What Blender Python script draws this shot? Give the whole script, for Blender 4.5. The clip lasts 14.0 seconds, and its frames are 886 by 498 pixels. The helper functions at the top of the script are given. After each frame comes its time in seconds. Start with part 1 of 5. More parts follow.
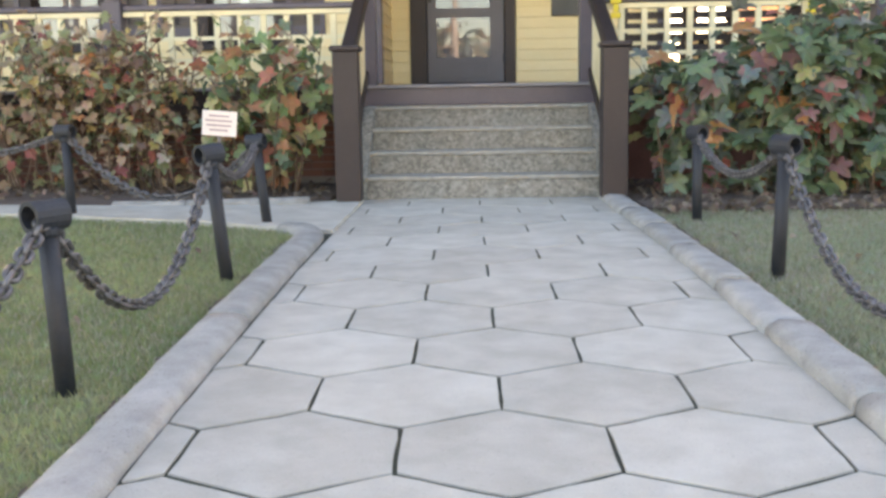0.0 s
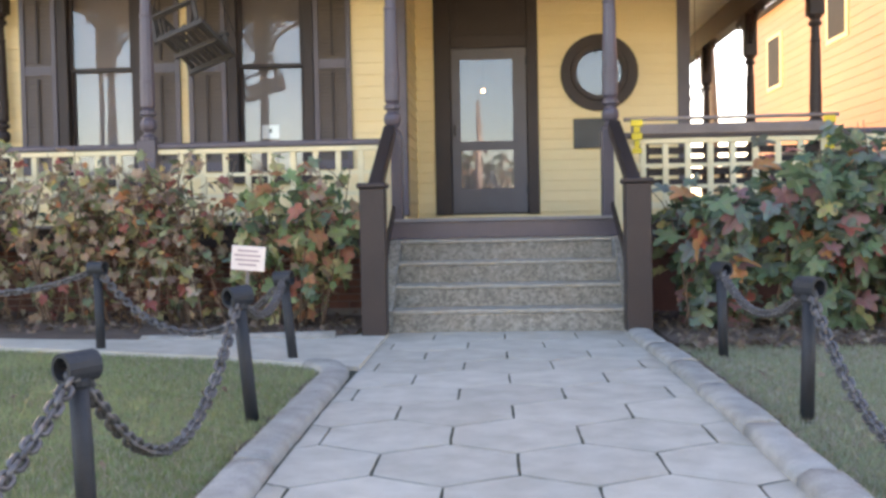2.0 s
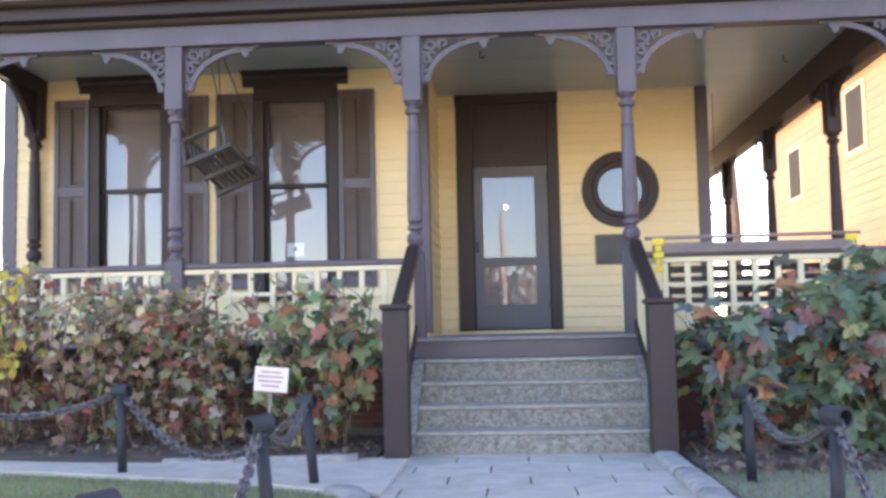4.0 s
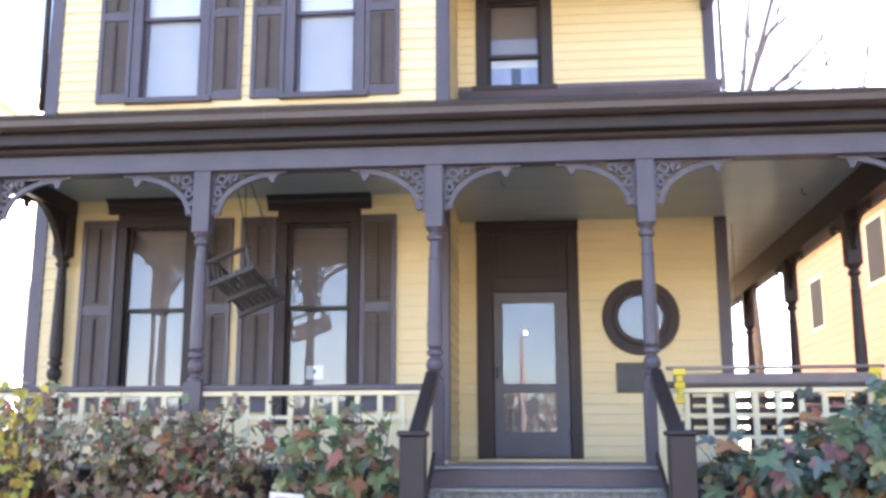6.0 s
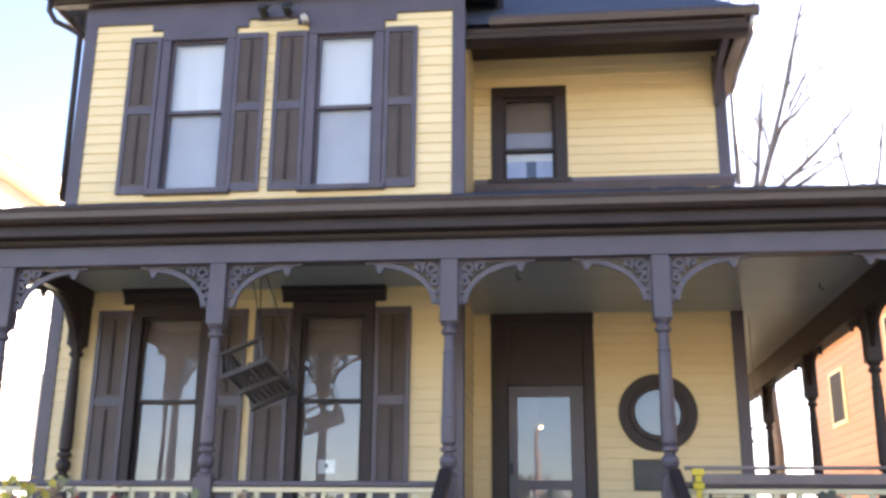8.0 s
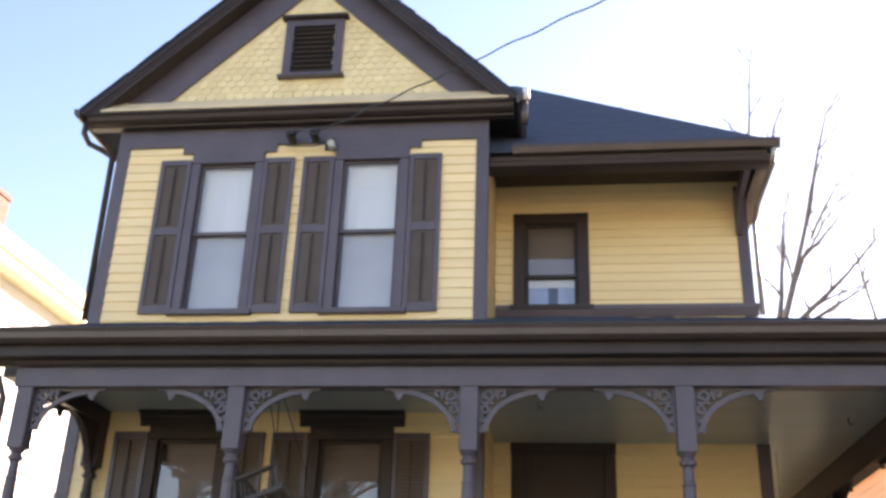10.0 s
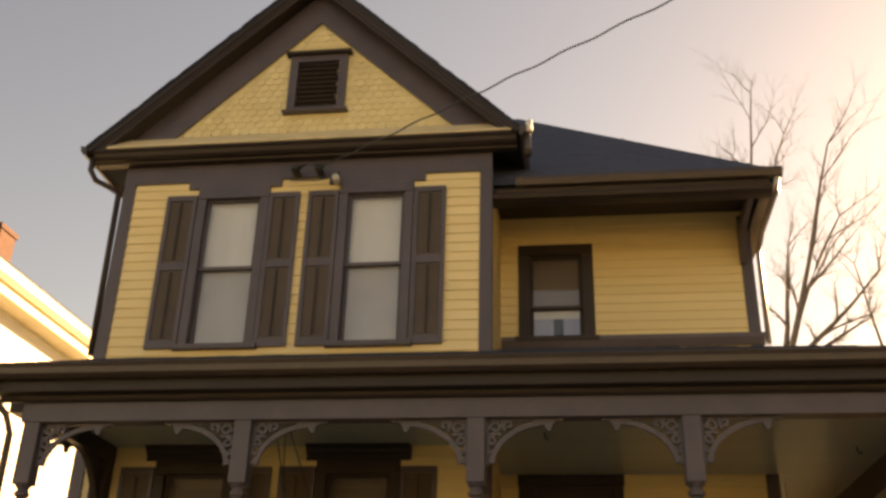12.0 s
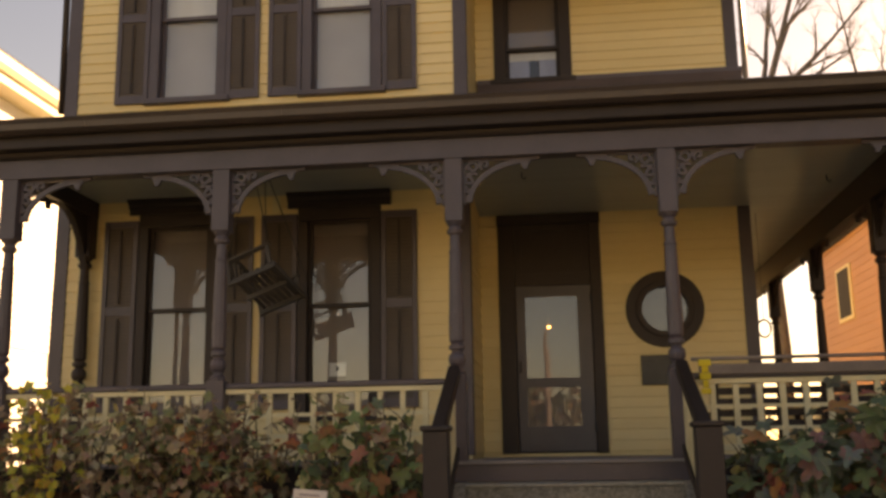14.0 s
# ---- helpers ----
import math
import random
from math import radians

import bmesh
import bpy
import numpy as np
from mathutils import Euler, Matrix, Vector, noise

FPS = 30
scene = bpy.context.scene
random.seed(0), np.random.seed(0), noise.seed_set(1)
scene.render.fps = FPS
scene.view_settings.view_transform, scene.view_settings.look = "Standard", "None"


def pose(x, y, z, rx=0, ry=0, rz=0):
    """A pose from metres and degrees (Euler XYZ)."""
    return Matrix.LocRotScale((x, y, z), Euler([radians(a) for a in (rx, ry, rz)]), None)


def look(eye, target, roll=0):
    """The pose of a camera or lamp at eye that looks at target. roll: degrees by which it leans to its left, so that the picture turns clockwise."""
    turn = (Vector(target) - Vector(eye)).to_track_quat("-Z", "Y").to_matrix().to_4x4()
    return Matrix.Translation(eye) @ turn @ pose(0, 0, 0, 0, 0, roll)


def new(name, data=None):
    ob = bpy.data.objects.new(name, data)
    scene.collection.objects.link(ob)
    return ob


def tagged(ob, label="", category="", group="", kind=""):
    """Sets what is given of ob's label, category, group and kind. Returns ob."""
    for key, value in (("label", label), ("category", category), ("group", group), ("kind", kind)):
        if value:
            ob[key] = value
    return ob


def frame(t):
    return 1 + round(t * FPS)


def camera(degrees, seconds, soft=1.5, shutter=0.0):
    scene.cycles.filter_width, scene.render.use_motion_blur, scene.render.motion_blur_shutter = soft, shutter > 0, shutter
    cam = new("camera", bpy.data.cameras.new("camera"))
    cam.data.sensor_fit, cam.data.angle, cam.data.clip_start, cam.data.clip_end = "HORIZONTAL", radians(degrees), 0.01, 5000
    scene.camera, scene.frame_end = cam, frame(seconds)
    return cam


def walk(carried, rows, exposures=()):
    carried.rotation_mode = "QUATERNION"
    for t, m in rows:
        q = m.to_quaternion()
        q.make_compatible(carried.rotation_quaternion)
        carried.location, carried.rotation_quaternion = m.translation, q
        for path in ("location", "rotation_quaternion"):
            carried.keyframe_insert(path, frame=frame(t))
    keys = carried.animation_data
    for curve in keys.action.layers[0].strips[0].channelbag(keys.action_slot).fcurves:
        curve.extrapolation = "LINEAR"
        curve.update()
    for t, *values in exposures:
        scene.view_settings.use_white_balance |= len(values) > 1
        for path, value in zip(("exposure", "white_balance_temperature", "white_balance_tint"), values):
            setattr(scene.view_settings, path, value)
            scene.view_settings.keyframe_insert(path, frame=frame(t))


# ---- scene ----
LENS = 48.13
cam = camera(LENS, 14.0, soft=3.0)
PATH = [
    (0.0, pose(-0.001, 0.001, 1.041, 81.16, 0.92, 1.45)),
    (0.5, pose(-0.004, -0.009, 1.066, 82.81, 0.80, 1.54)),
    (1.0, pose(-0.004, -0.013, 1.089, 84.51, 0.81, 2.17)),
    (1.5, pose(-0.001, -0.023, 1.111, 86.26, 1.16, 2.56)),
    (2.0, pose(0.002, -0.030, 1.141, 88.21, 1.08, 2.89)),
    (2.5, pose(0.006, -0.040, 1.164, 90.31, 0.96, 3.13)),
    (5.0, pose(0.031, -0.076, 1.262, 97.71, 0.76, 5.29)),
    (5.5, pose(0.032, -0.076, 1.254, 99.89, -0.09, 5.17)),
    (6.0, pose(0.027, -0.103, 1.264, 101.58, 0.09, 5.33)),
    (6.5, pose(0.033, -0.107, 1.271, 103.11, -0.07, 5.78)),
    (7.0, pose(0.029, -0.111, 1.294, 104.55, -0.25, 5.99)),
    (9.5, pose(0.025, -0.062, 1.383, 111.05, -1.54, 6.48)),
    (10.0, pose(0.023, -0.079, 1.396, 113.57, -1.90, 6.87)),
    (10.5, pose(0.020, -0.089, 1.385, 115.46, -1.77, 7.17)),
    (11.0, pose(0.020, -0.080, 1.372, 116.67, -1.49, 7.39)),
    (11.5, pose(0.011, -0.102, 1.369, 116.24, -1.33, 7.43)),
    (12.0, pose(0.020, -0.101, 1.351, 115.55, -1.47, 7.34)),
    (12.5, pose(0.025, -0.098, 1.343, 114.43, -1.43, 7.27)),
    (13.0, pose(0.026, -0.085, 1.315, 112.40, -1.03, 7.39)),
    (13.5, pose(0.043, -0.053, 1.257, 107.98, -0.31, 7.29)),
    (14.0, pose(0.042, -0.035, 1.242, 101.45, 0.86, 6.82)),
]
# the clip's camera turns darker and warmer after eleven seconds
LOOKS = [
    (0.0, 4.04, 8500, 20),
    (2.5, 3.80, 7250, 24),
    (5.0, 4.12, 6350, 27),
    (7.0, 3.80, 6300, 26),
    (9.5, 3.12, 6900, 24),
    (11.1, 2.98, 7100, 23),
    (11.2, 2.33, 16500, 26),
    (13.0, 2.03, 16000, 27),
    (14.0, 2.00, 14000, 31),
]
walk(cam, PATH, LOOKS)

# ---- light ----
world = bpy.data.worlds.new("sky")
scene.world = world
world.use_nodes = True
wn = world.node_tree
SUN_EL, SUN_AZ = radians(23), radians(36)   # azimuth from +y, towards +x
sky = wn.nodes.new("ShaderNodeTexSky")
sky.sky_type = 'NISHITA'
sky.sun_disc = False
sky.sun_elevation = SUN_EL
sky.sun_rotation = SUN_AZ
sky.air_density, sky.dust_density, sky.ozone_density = 1.0, 0.5, 1.4
bg = wn.nodes["Background"]
bg.inputs[1].default_value = 0.05
wn.links.new(sky.outputs[0], bg.inputs[0])
sun_data = bpy.data.lights.new("sun", 'SUN')
sun_data.energy, sun_data.angle, sun_data.color = 5.0, radians(0.6), (1.0, 0.88, 0.70)
sun = new("sun", sun_data)
sd = Vector((math.sin(SUN_AZ) * math.cos(SUN_EL), math.cos(SUN_AZ) * math.cos(SUN_EL), math.sin(SUN_EL)))
sun.matrix_world = look(sd * 60, (0, 0, 0))

# ---- materials ----


def mat(name, col, col2=None, rough=0.6, scale=3.0, fine=40.0, bump=0.15, metal=0.0, rnd=0.0, stretch=(1, 1, 1), spec=0.5, bdist=0.01):
    """A material whose colour varies at two scales, with fine relief; rnd: how much one object differs from the next."""
    m = bpy.data.materials.new(name)
    m.use_nodes = True
    nt = m.node_tree
    N, L = nt.nodes, nt.links
    p = N["Principled BSDF"]
    col2 = col2 or tuple(c * 0.72 for c in col)
    g = N.new("ShaderNodeNewGeometry")
    mp = N.new("ShaderNodeMapping")
    mp.inputs["Scale"].default_value = stretch
    L.new(g.outputs["Position"], mp.inputs["Vector"])
    n1 = N.new("ShaderNodeTexNoise")
    n1.inputs["Scale"].default_value, n1.inputs["Detail"].default_value = scale, 4
    n2 = N.new("ShaderNodeTexNoise")
    n2.inputs["Scale"].default_value, n2.inputs["Detail"].default_value = fine, 3
    L.new(mp.outputs[0], n1.inputs["Vector"])
    L.new(mp.outputs[0], n2.inputs["Vector"])
    add = N.new("ShaderNodeMath")
    add.operation = 'MULTIPLY_ADD'
    L.new(n2.outputs[0], add.inputs[0])
    add.inputs[1].default_value = 0.45
    L.new(n1.outputs[0], add.inputs[2])
    last = add.outputs[0]
    if rnd:
        oi = N.new("ShaderNodeObjectInfo")
        a2 = N.new("ShaderNodeMath")
        a2.operation = 'MULTIPLY_ADD'
        L.new(oi.outputs["Random"], a2.inputs[0])
        a2.inputs[1].default_value = rnd
        L.new(last, a2.inputs[2])
        a3 = N.new("ShaderNodeMath")
        a3.operation = 'SUBTRACT'
        L.new(a2.outputs[0], a3.inputs[0])
        a3.inputs[1].default_value = rnd / 2
        last = a3.outputs[0]
    ramp = N.new("ShaderNodeValToRGB")
    ramp.color_ramp.elements[0].position, ramp.color_ramp.elements[1].position = 0.45, 1.0
    ramp.color_ramp.elements[0].color, ramp.color_ramp.elements[1].color = (*col, 1), (*col2, 1)
    L.new(last, ramp.inputs[0])
    L.new(ramp.outputs[0], p.inputs["Base Color"])
    p.inputs["Roughness"].default_value, p.inputs["Metallic"].default_value = rough, metal
    p.inputs["Specular IOR Level"].default_value = spec
    if bump:
        b = N.new("ShaderNodeBump")
        b.inputs["Strength"].default_value, b.inputs["Distance"].default_value = bump, bdist
        L.new(n2.outputs[0], b.inputs["Height"])
        L.new(b.outputs[0], p.inputs["Normal"])
    return m


def leaf_mat(name, stops, rough=0.5, patch=None):
    """Leaves: each takes one colour of the stops, by its own random number; a little light comes through."""
    m = bpy.data.materials.new(name)
    m.use_nodes = True
    N, L = m.node_tree.nodes, m.node_tree.links
    p = N["Principled BSDF"]
    oi = N.new("ShaderNodeObjectInfo")
    ge = N.new("ShaderNodeNewGeometry")
    s = N.new("ShaderNodeMath")
    s.operation = 'ADD'
    L.new(oi.outputs["Random"], s.inputs[0])
    L.new(ge.outputs["Random Per Island"], s.inputs[1])
    fr = N.new("ShaderNodeMath")
    fr.operation = 'FRACT'
    L.new(s.outputs[0], fr.inputs[0])
    ramp = N.new("ShaderNodeValToRGB")
    ramp.color_ramp.interpolation = 'CONSTANT'
    els = ramp.color_ramp.elements
    while len(els) < len(stops):
        els.new(0.5)
    for e, (q, c) in zip(els, stops):
        e.position, e.color = q, (*c, 1)
    L.new(fr.outputs[0], ramp.inputs[0])
    nz = N.new("ShaderNodeTexNoise")
    nz.inputs["Scale"].default_value = 22
    L.new(ge.outputs["Position"], nz.inputs["Vector"])
    mx = N.new("ShaderNodeMix")
    mx.data_type, mx.blend_type = 'RGBA', 'MULTIPLY'
    mx.inputs[0].default_value = 0.55
    if patch:      # broad patches of another tint
        n2 = N.new("ShaderNodeTexNoise")
        n2.inputs["Scale"].default_value, n2.inputs["Detail"].default_value = 1.3, 3
        L.new(ge.outputs["Position"], n2.inputs["Vector"])
        r2 = N.new("ShaderNodeMapRange")
        r2.inputs[1].default_value, r2.inputs[2].default_value, r2.inputs[4].default_value = 0.48, 0.62, 0.75
        L.new(n2.outputs[0], r2.inputs[0])
        m2 = N.new("ShaderNodeMix")
        m2.data_type = 'RGBA'
        m2.inputs[7].default_value = (*patch, 1)
        L.new(r2.outputs[0], m2.inputs[0])
        L.new(ramp.outputs[0], m2.inputs[6])
        L.new(m2.outputs[2], mx.inputs[6])
    else:
        L.new(ramp.outputs[0], mx.inputs[6])
    L.new(nz.outputs["Color"], mx.inputs[7])
    g = N.new("ShaderNodeGamma")
    g.inputs[1].default_value = 0.85
    L.new(mx.outputs[2], g.inputs[0])
    L.new(g.outputs[0], p.inputs["Base Color"])
    p.inputs["Roughness"].default_value = rough
    tr = N.new("ShaderNodeBsdfTranslucent")
    L.new(g.outputs[0], tr.inputs["Color"])
    ms = N.new("ShaderNodeMixShader")
    ms.inputs[0].default_value = 0.35
    L.new(p.outputs[0], ms.inputs[1])
    L.new(tr.outputs[0], ms.inputs[2])
    L.new(ms.outputs[0], N["Material Output"].inputs[0])
    return m


def glass_mat(name, gloss, mesh=0.0):
    m = bpy.data.materials.new(name)
    m.use_nodes = True
    N, L = m.node_tree.nodes, m.node_tree.links
    t = N.new("ShaderNodeBsdfTransparent")
    t.inputs[0].default_value = (0.93, 0.95, 0.96, 1)
    g = N.new("ShaderNodeBsdfGlossy")
    g.inputs["Roughness"].default_value = 0.015
    nz = N.new("ShaderNodeTexNoise")
    nz.inputs["Scale"].default_value = 2.2
    ge = N.new("ShaderNodeNewGeometry")
    L.new(ge.outputs["Position"], nz.inputs["Vector"])
    b = N.new("ShaderNodeBump")
    b.inputs["Strength"].default_value, b.inputs["Distance"].default_value = 0.07, 0.01
    L.new(nz.outputs[0], b.inputs["Height"])
    L.new(b.outputs[0], g.inputs["Normal"])
    mx = N.new("ShaderNodeMixShader")
    mx.inputs[0].default_value = gloss
    if mesh:      # an insect-screen veil, grey-blue to paint sky haze over dark glass
        d = N.new("ShaderNodeBsdfDiffuse")
        d.inputs[0].default_value = (0.20, 0.225, 0.29, 1)
        ms = N.new("ShaderNodeMixShader")
        ms.inputs[0].default_value = mesh
        L.new(t.outputs[0], ms.inputs[1])
        L.new(d.outputs[0], ms.inputs[2])
        L.new(ms.outputs[0], mx.inputs[1])
    else:
        L.new(t.outputs[0], mx.inputs[1])
    L.new(g.outputs[0], mx.inputs[2])
    L.new(mx.outputs[0], N["Material Output"].inputs[0])
    return m


M_SIDING = mat("siding_paint", (0.83, 0.69, 0.405), (0.77, 0.62, 0.335), 0.55, 1.2, 30, 0.12, rnd=0.25, stretch=(0.3, 0.3, 1.5))
M_SHINGLE = mat("scale_shingle_paint", (0.77, 0.675, 0.41), (0.65, 0.555, 0.31), 0.6, 3, 40, 0.2, rnd=0.3)
M_PENT = mat("pent_roof_paint", (0.74, 0.62, 0.40), (0.60, 0.48, 0.29), 0.7, 2.5, 30, 0.3)
# One trim paint twice: M_TRIM as shaded brown, M_LAV as sky-lit lavender.
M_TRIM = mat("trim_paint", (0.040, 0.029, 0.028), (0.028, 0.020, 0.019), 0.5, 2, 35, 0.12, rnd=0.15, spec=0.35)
M_LAV = mat("skylit_trim_paint", (0.094, 0.078, 0.098), (0.066, 0.055, 0.069), 0.42, 2.5, 35, 0.12, rnd=0.15)
M_SHUT = mat("shutter_paint", (0.115, 0.090, 0.074), (0.090, 0.070, 0.057), 0.55, 3, 40, 0.15, rnd=0.3)
M_GUTTER = mat("gutter_metal_paint", (0.07, 0.052, 0.048), (0.05, 0.036, 0.033), 0.38, 1.5, 25, 0.08)
M_CREAM = mat("baluster_paint", (0.78, 0.70, 0.46), (0.66, 0.57, 0.34), 0.5, 3, 40, 0.12, rnd=0.2)
M_CEIL = mat("porch_ceiling_paint", (0.47, 0.52, 0.50), (0.39, 0.43, 0.415), 0.35, 1.2, 25, 0.06, stretch=(0.3, 6, 1))
M_FLOOR = mat("porch_floor_paint", (0.30, 0.28, 0.28), (0.22, 0.205, 0.21), 0.8, 2, 30, 0.12, rnd=0.2, spec=0.2)
M_ROOF = mat("asphalt_shingles", (0.034, 0.048, 0.082), (0.020, 0.028, 0.048), 0.85, 5, 60, 0.5, rnd=0.6)
# Near-black rooms behind the glass: their lack of light is in the colour.
M_DARK = mat("interior_shade", (0.05, 0.042, 0.036), None, 0.8, 2, 20, 0.05)
M_BLIND = mat("window_blind", (0.27, 0.212, 0.188), (0.225, 0.175, 0.155), 0.8, 2, 60, 0.1)
M_WBLIND = mat("white_curtain", (0.80, 0.80, 0.80), (0.70, 0.70, 0.70), 0.8, 3, 60, 0.1, stretch=(6, 1, 0.3))
M_GBLIND = mat("grey_blind", (0.50, 0.49, 0.50), (0.42, 0.41, 0.42), 0.8, 3, 60, 0.1)
M_BLUE = mat("blue_curtain", (0.42, 0.47, 0.68), (0.30, 0.34, 0.52), 0.8, 8, 60, 0.1, stretch=(6, 1, 0.5))
M_GLASS = glass_mat("window_glass", 0.062)
M_DGLASS = glass_mat("door_glass", 0.08, 0.30)
M_SCREEN = mat("screen_door_paint", (0.105, 0.102, 0.118), (0.085, 0.082, 0.095), 0.5, 3, 40, 0.1)
M_PLAQUE = mat("bronze_plaque", (0.075, 0.08, 0.08), (0.05, 0.052, 0.052), 0.45, 6, 60, 0.4, metal=0.5)
M_CONC = mat("paver_concrete", (0.56, 0.515, 0.44), (0.45, 0.41, 0.345), 0.85, 7, 120, 0.7, rnd=0.4, bdist=0.006)
M_CURB = mat("curb_concrete", (0.45, 0.43, 0.395), (0.28, 0.268, 0.245), 0.88, 9, 110, 0.9, rnd=0.3, bdist=0.008)
M_AGG = mat("aggregate_concrete", (0.32, 0.303, 0.265), (0.185, 0.174, 0.15), 0.9, 15, 110, 0.9, bdist=0.012)
vor = M_AGG.node_tree.nodes.new("ShaderNodeTexVoronoi")
vor.inputs["Scale"].default_value = 46
AL = M_AGG.node_tree.links
pos = M_AGG.node_tree.nodes.new("ShaderNodeNewGeometry")
AL.new(pos.outputs["Position"], vor.inputs["Vector"])
agm = M_AGG.node_tree.nodes.new("ShaderNodeMix")
agm.data_type, agm.blend_type = 'RGBA', 'OVERLAY'
agm.inputs[0].default_value = 0.32
agp = M_AGG.node_tree.nodes["Principled BSDF"]
AL.new(agp.inputs["Base Color"].links[0].from_socket, agm.inputs[6])
sepc = M_AGG.node_tree.nodes.new("ShaderNodeSeparateColor")
AL.new(vor.outputs["Color"], sepc.inputs[0])
AL.new(sepc.outputs[0], agm.inputs[7])
AL.new(agm.outputs[2], agp.inputs["Base Color"])
# Worn concrete, paled further so the treads read as lit from above.
M_NOSE = mat("worn_lit_concrete", (0.41, 0.388, 0.338), (0.255, 0.24, 0.205), 0.88, 14, 100, 0.9, bdist=0.008)
M_SOIL = mat("soil", (0.17, 0.12, 0.095), (0.085, 0.06, 0.046), 0.95, 4, 60, 0.9, bdist=0.03)


def pitted(m, scale, depth, amount):
    """Small dark pits and stains in a concrete."""
    N, L = m.node_tree.nodes, m.node_tree.links
    p = N["Principled BSDF"]
    g = N.new("ShaderNodeNewGeometry")
    v = N.new("ShaderNodeTexVoronoi")
    v.inputs["Scale"].default_value = scale
    n = N.new("ShaderNodeTexNoise")
    n.inputs["Scale"].default_value, n.inputs["Detail"].default_value = scale * 0.12, 6
    L.new(g.outputs["Position"], v.inputs["Vector"])
    L.new(g.outputs["Position"], n.inputs["Vector"])
    r = N.new("ShaderNodeValToRGB")
    r.color_ramp.elements[0].position, r.color_ramp.elements[1].position = 0.05, 0.16
    r.color_ramp.elements[0].color = (1 - amount, 1 - amount, 1 - amount, 1)
    L.new(v.outputs["Distance"], r.inputs[0])
    s = N.new("ShaderNodeValToRGB")
    s.color_ramp.elements[0].position, s.color_ramp.elements[1].position = 0.34, 0.62
    s.color_ramp.elements[0].color = (0.86, 0.855, 0.84, 1)
    L.new(n.outputs[0], s.inputs[0])
    last = p.inputs["Base Color"].links[0].from_socket
    for k in (r, s):
        mx = N.new("ShaderNodeMix")
        mx.data_type, mx.blend_type = 'RGBA', 'MULTIPLY'
        mx.inputs[0].default_value = 1.0
        L.new(last, mx.inputs[6])
        L.new(k.outputs[0], mx.inputs[7])
        last = mx.outputs[2]
    L.new(last, p.inputs["Base Color"])
    b = N.new("ShaderNodeBump")
    b.inputs["Strength"].default_value, b.inputs["Distance"].default_value = depth, 0.006
    L.new(r.outputs[0], b.inputs["Height"])
    old = p.inputs["Normal"].links[0].from_socket
    L.new(old, b.inputs["Normal"])
    L.new(b.outputs[0], p.inputs["Normal"])


pitted(M_CONC, 42, 0.4, 0.22)
pitted(M_CURB, 34, 0.7, 0.45)
M_JOINT = mat("joint_dirt", (0.075, 0.075, 0.048), (0.035, 0.036, 0.022), 0.95, 9, 80, 0.8)
M_IRON = mat("black_iron", (0.026, 0.029, 0.036), (0.015, 0.017, 0.021), 0.6, 8, 70, 0.3, metal=0.1)
M_CHAIN = mat("chain_iron", (0.20, 0.19, 0.19), (0.07, 0.064, 0.064), 0.5, 14, 90, 0.4, metal=0.6)
M_BRICK = mat("brick", (0.17, 0.075, 0.055), (0.10, 0.045, 0.035), 0.9, 4, 60, 0.5, rnd=0.6)
M_MORTAR = mat("mortar", (0.22, 0.20, 0.18), (0.15, 0.13, 0.12), 0.95, 5, 60, 0.4)
M_WOODG = mat("weathered_wood", (0.25, 0.205, 0.185), (0.16, 0.13, 0.115), 0.7, 3, 50, 0.3, rnd=0.4)
# M_WOODG darkened: the shade on the swing is put into its colour.
M_SWING = mat("shaded_swing_wood", (0.095, 0.086, 0.082), (0.055, 0.05, 0.047), 0.7, 3, 50, 0.3, rnd=0.4)
M_WHITE = mat("white_paint", (0.80, 0.80, 0.78), (0.70, 0.70, 0.68), 0.5, 2, 40, 0.08)
M_ZINC = mat("downpipe_metal", (0.50, 0.48, 0.45), (0.32, 0.30, 0.28), 0.4, 4, 40, 0.1, metal=0.6)
M_ORANGE = mat("orange_siding", (0.60, 0.315, 0.185), (0.51, 0.26, 0.15), 0.6, 1, 30, 0.1, rnd=0.25, stretch=(0.3, 0.3, 1.5))
M_WSIDE = mat("white_siding", (0.64, 0.62, 0.58), (0.55, 0.53, 0.49), 0.55, 1, 30, 0.1, rnd=0.2)
M_ECREAM = mat("cream_eave_paint", (0.62, 0.55, 0.42), (0.54, 0.47, 0.35), 0.55, 2, 30, 0.1)
M_BARK = mat("bark", (0.17, 0.15, 0.145), (0.11, 0.098, 0.094), 0.9, 6, 60, 0.5)
M_STEM = mat("shrub_stem", (0.20, 0.13, 0.085), (0.11, 0.07, 0.05), 0.8, 10, 80, 0.3)
M_ASPH = mat("asphalt", (0.055, 0.055, 0.056), (0.04, 0.04, 0.04), 0.9, 2, 80, 0.4)
M_WIRE = mat("cable_rubber", (0.05, 0.06, 0.065), None, 0.5, 4, 40, 0.05)
M_YELLOW = mat("yellow_strap", (0.75, 0.58, 0.02), (0.6, 0.44, 0.02), 0.45, 6, 50, 0.1)
M_RED = mat("faded_print", (0.40, 0.27, 0.28), None, 0.6, 6, 50, 0.0)
M_SIGN = mat("sign_board", (0.80, 0.70, 0.64), (0.70, 0.60, 0.54), 0.5, 5, 50, 0.05)
M_CERAM = mat("porcelain", (0.6, 0.58, 0.52), None, 0.3, 6, 50, 0.0)
M_LEAFLAWN = mat("leaf_strewn_lawn", (0.36, 0.27, 0.13), (0.22, 0.19, 0.08), 0.95, 2.0, 40, 0.8, bdist=0.03)
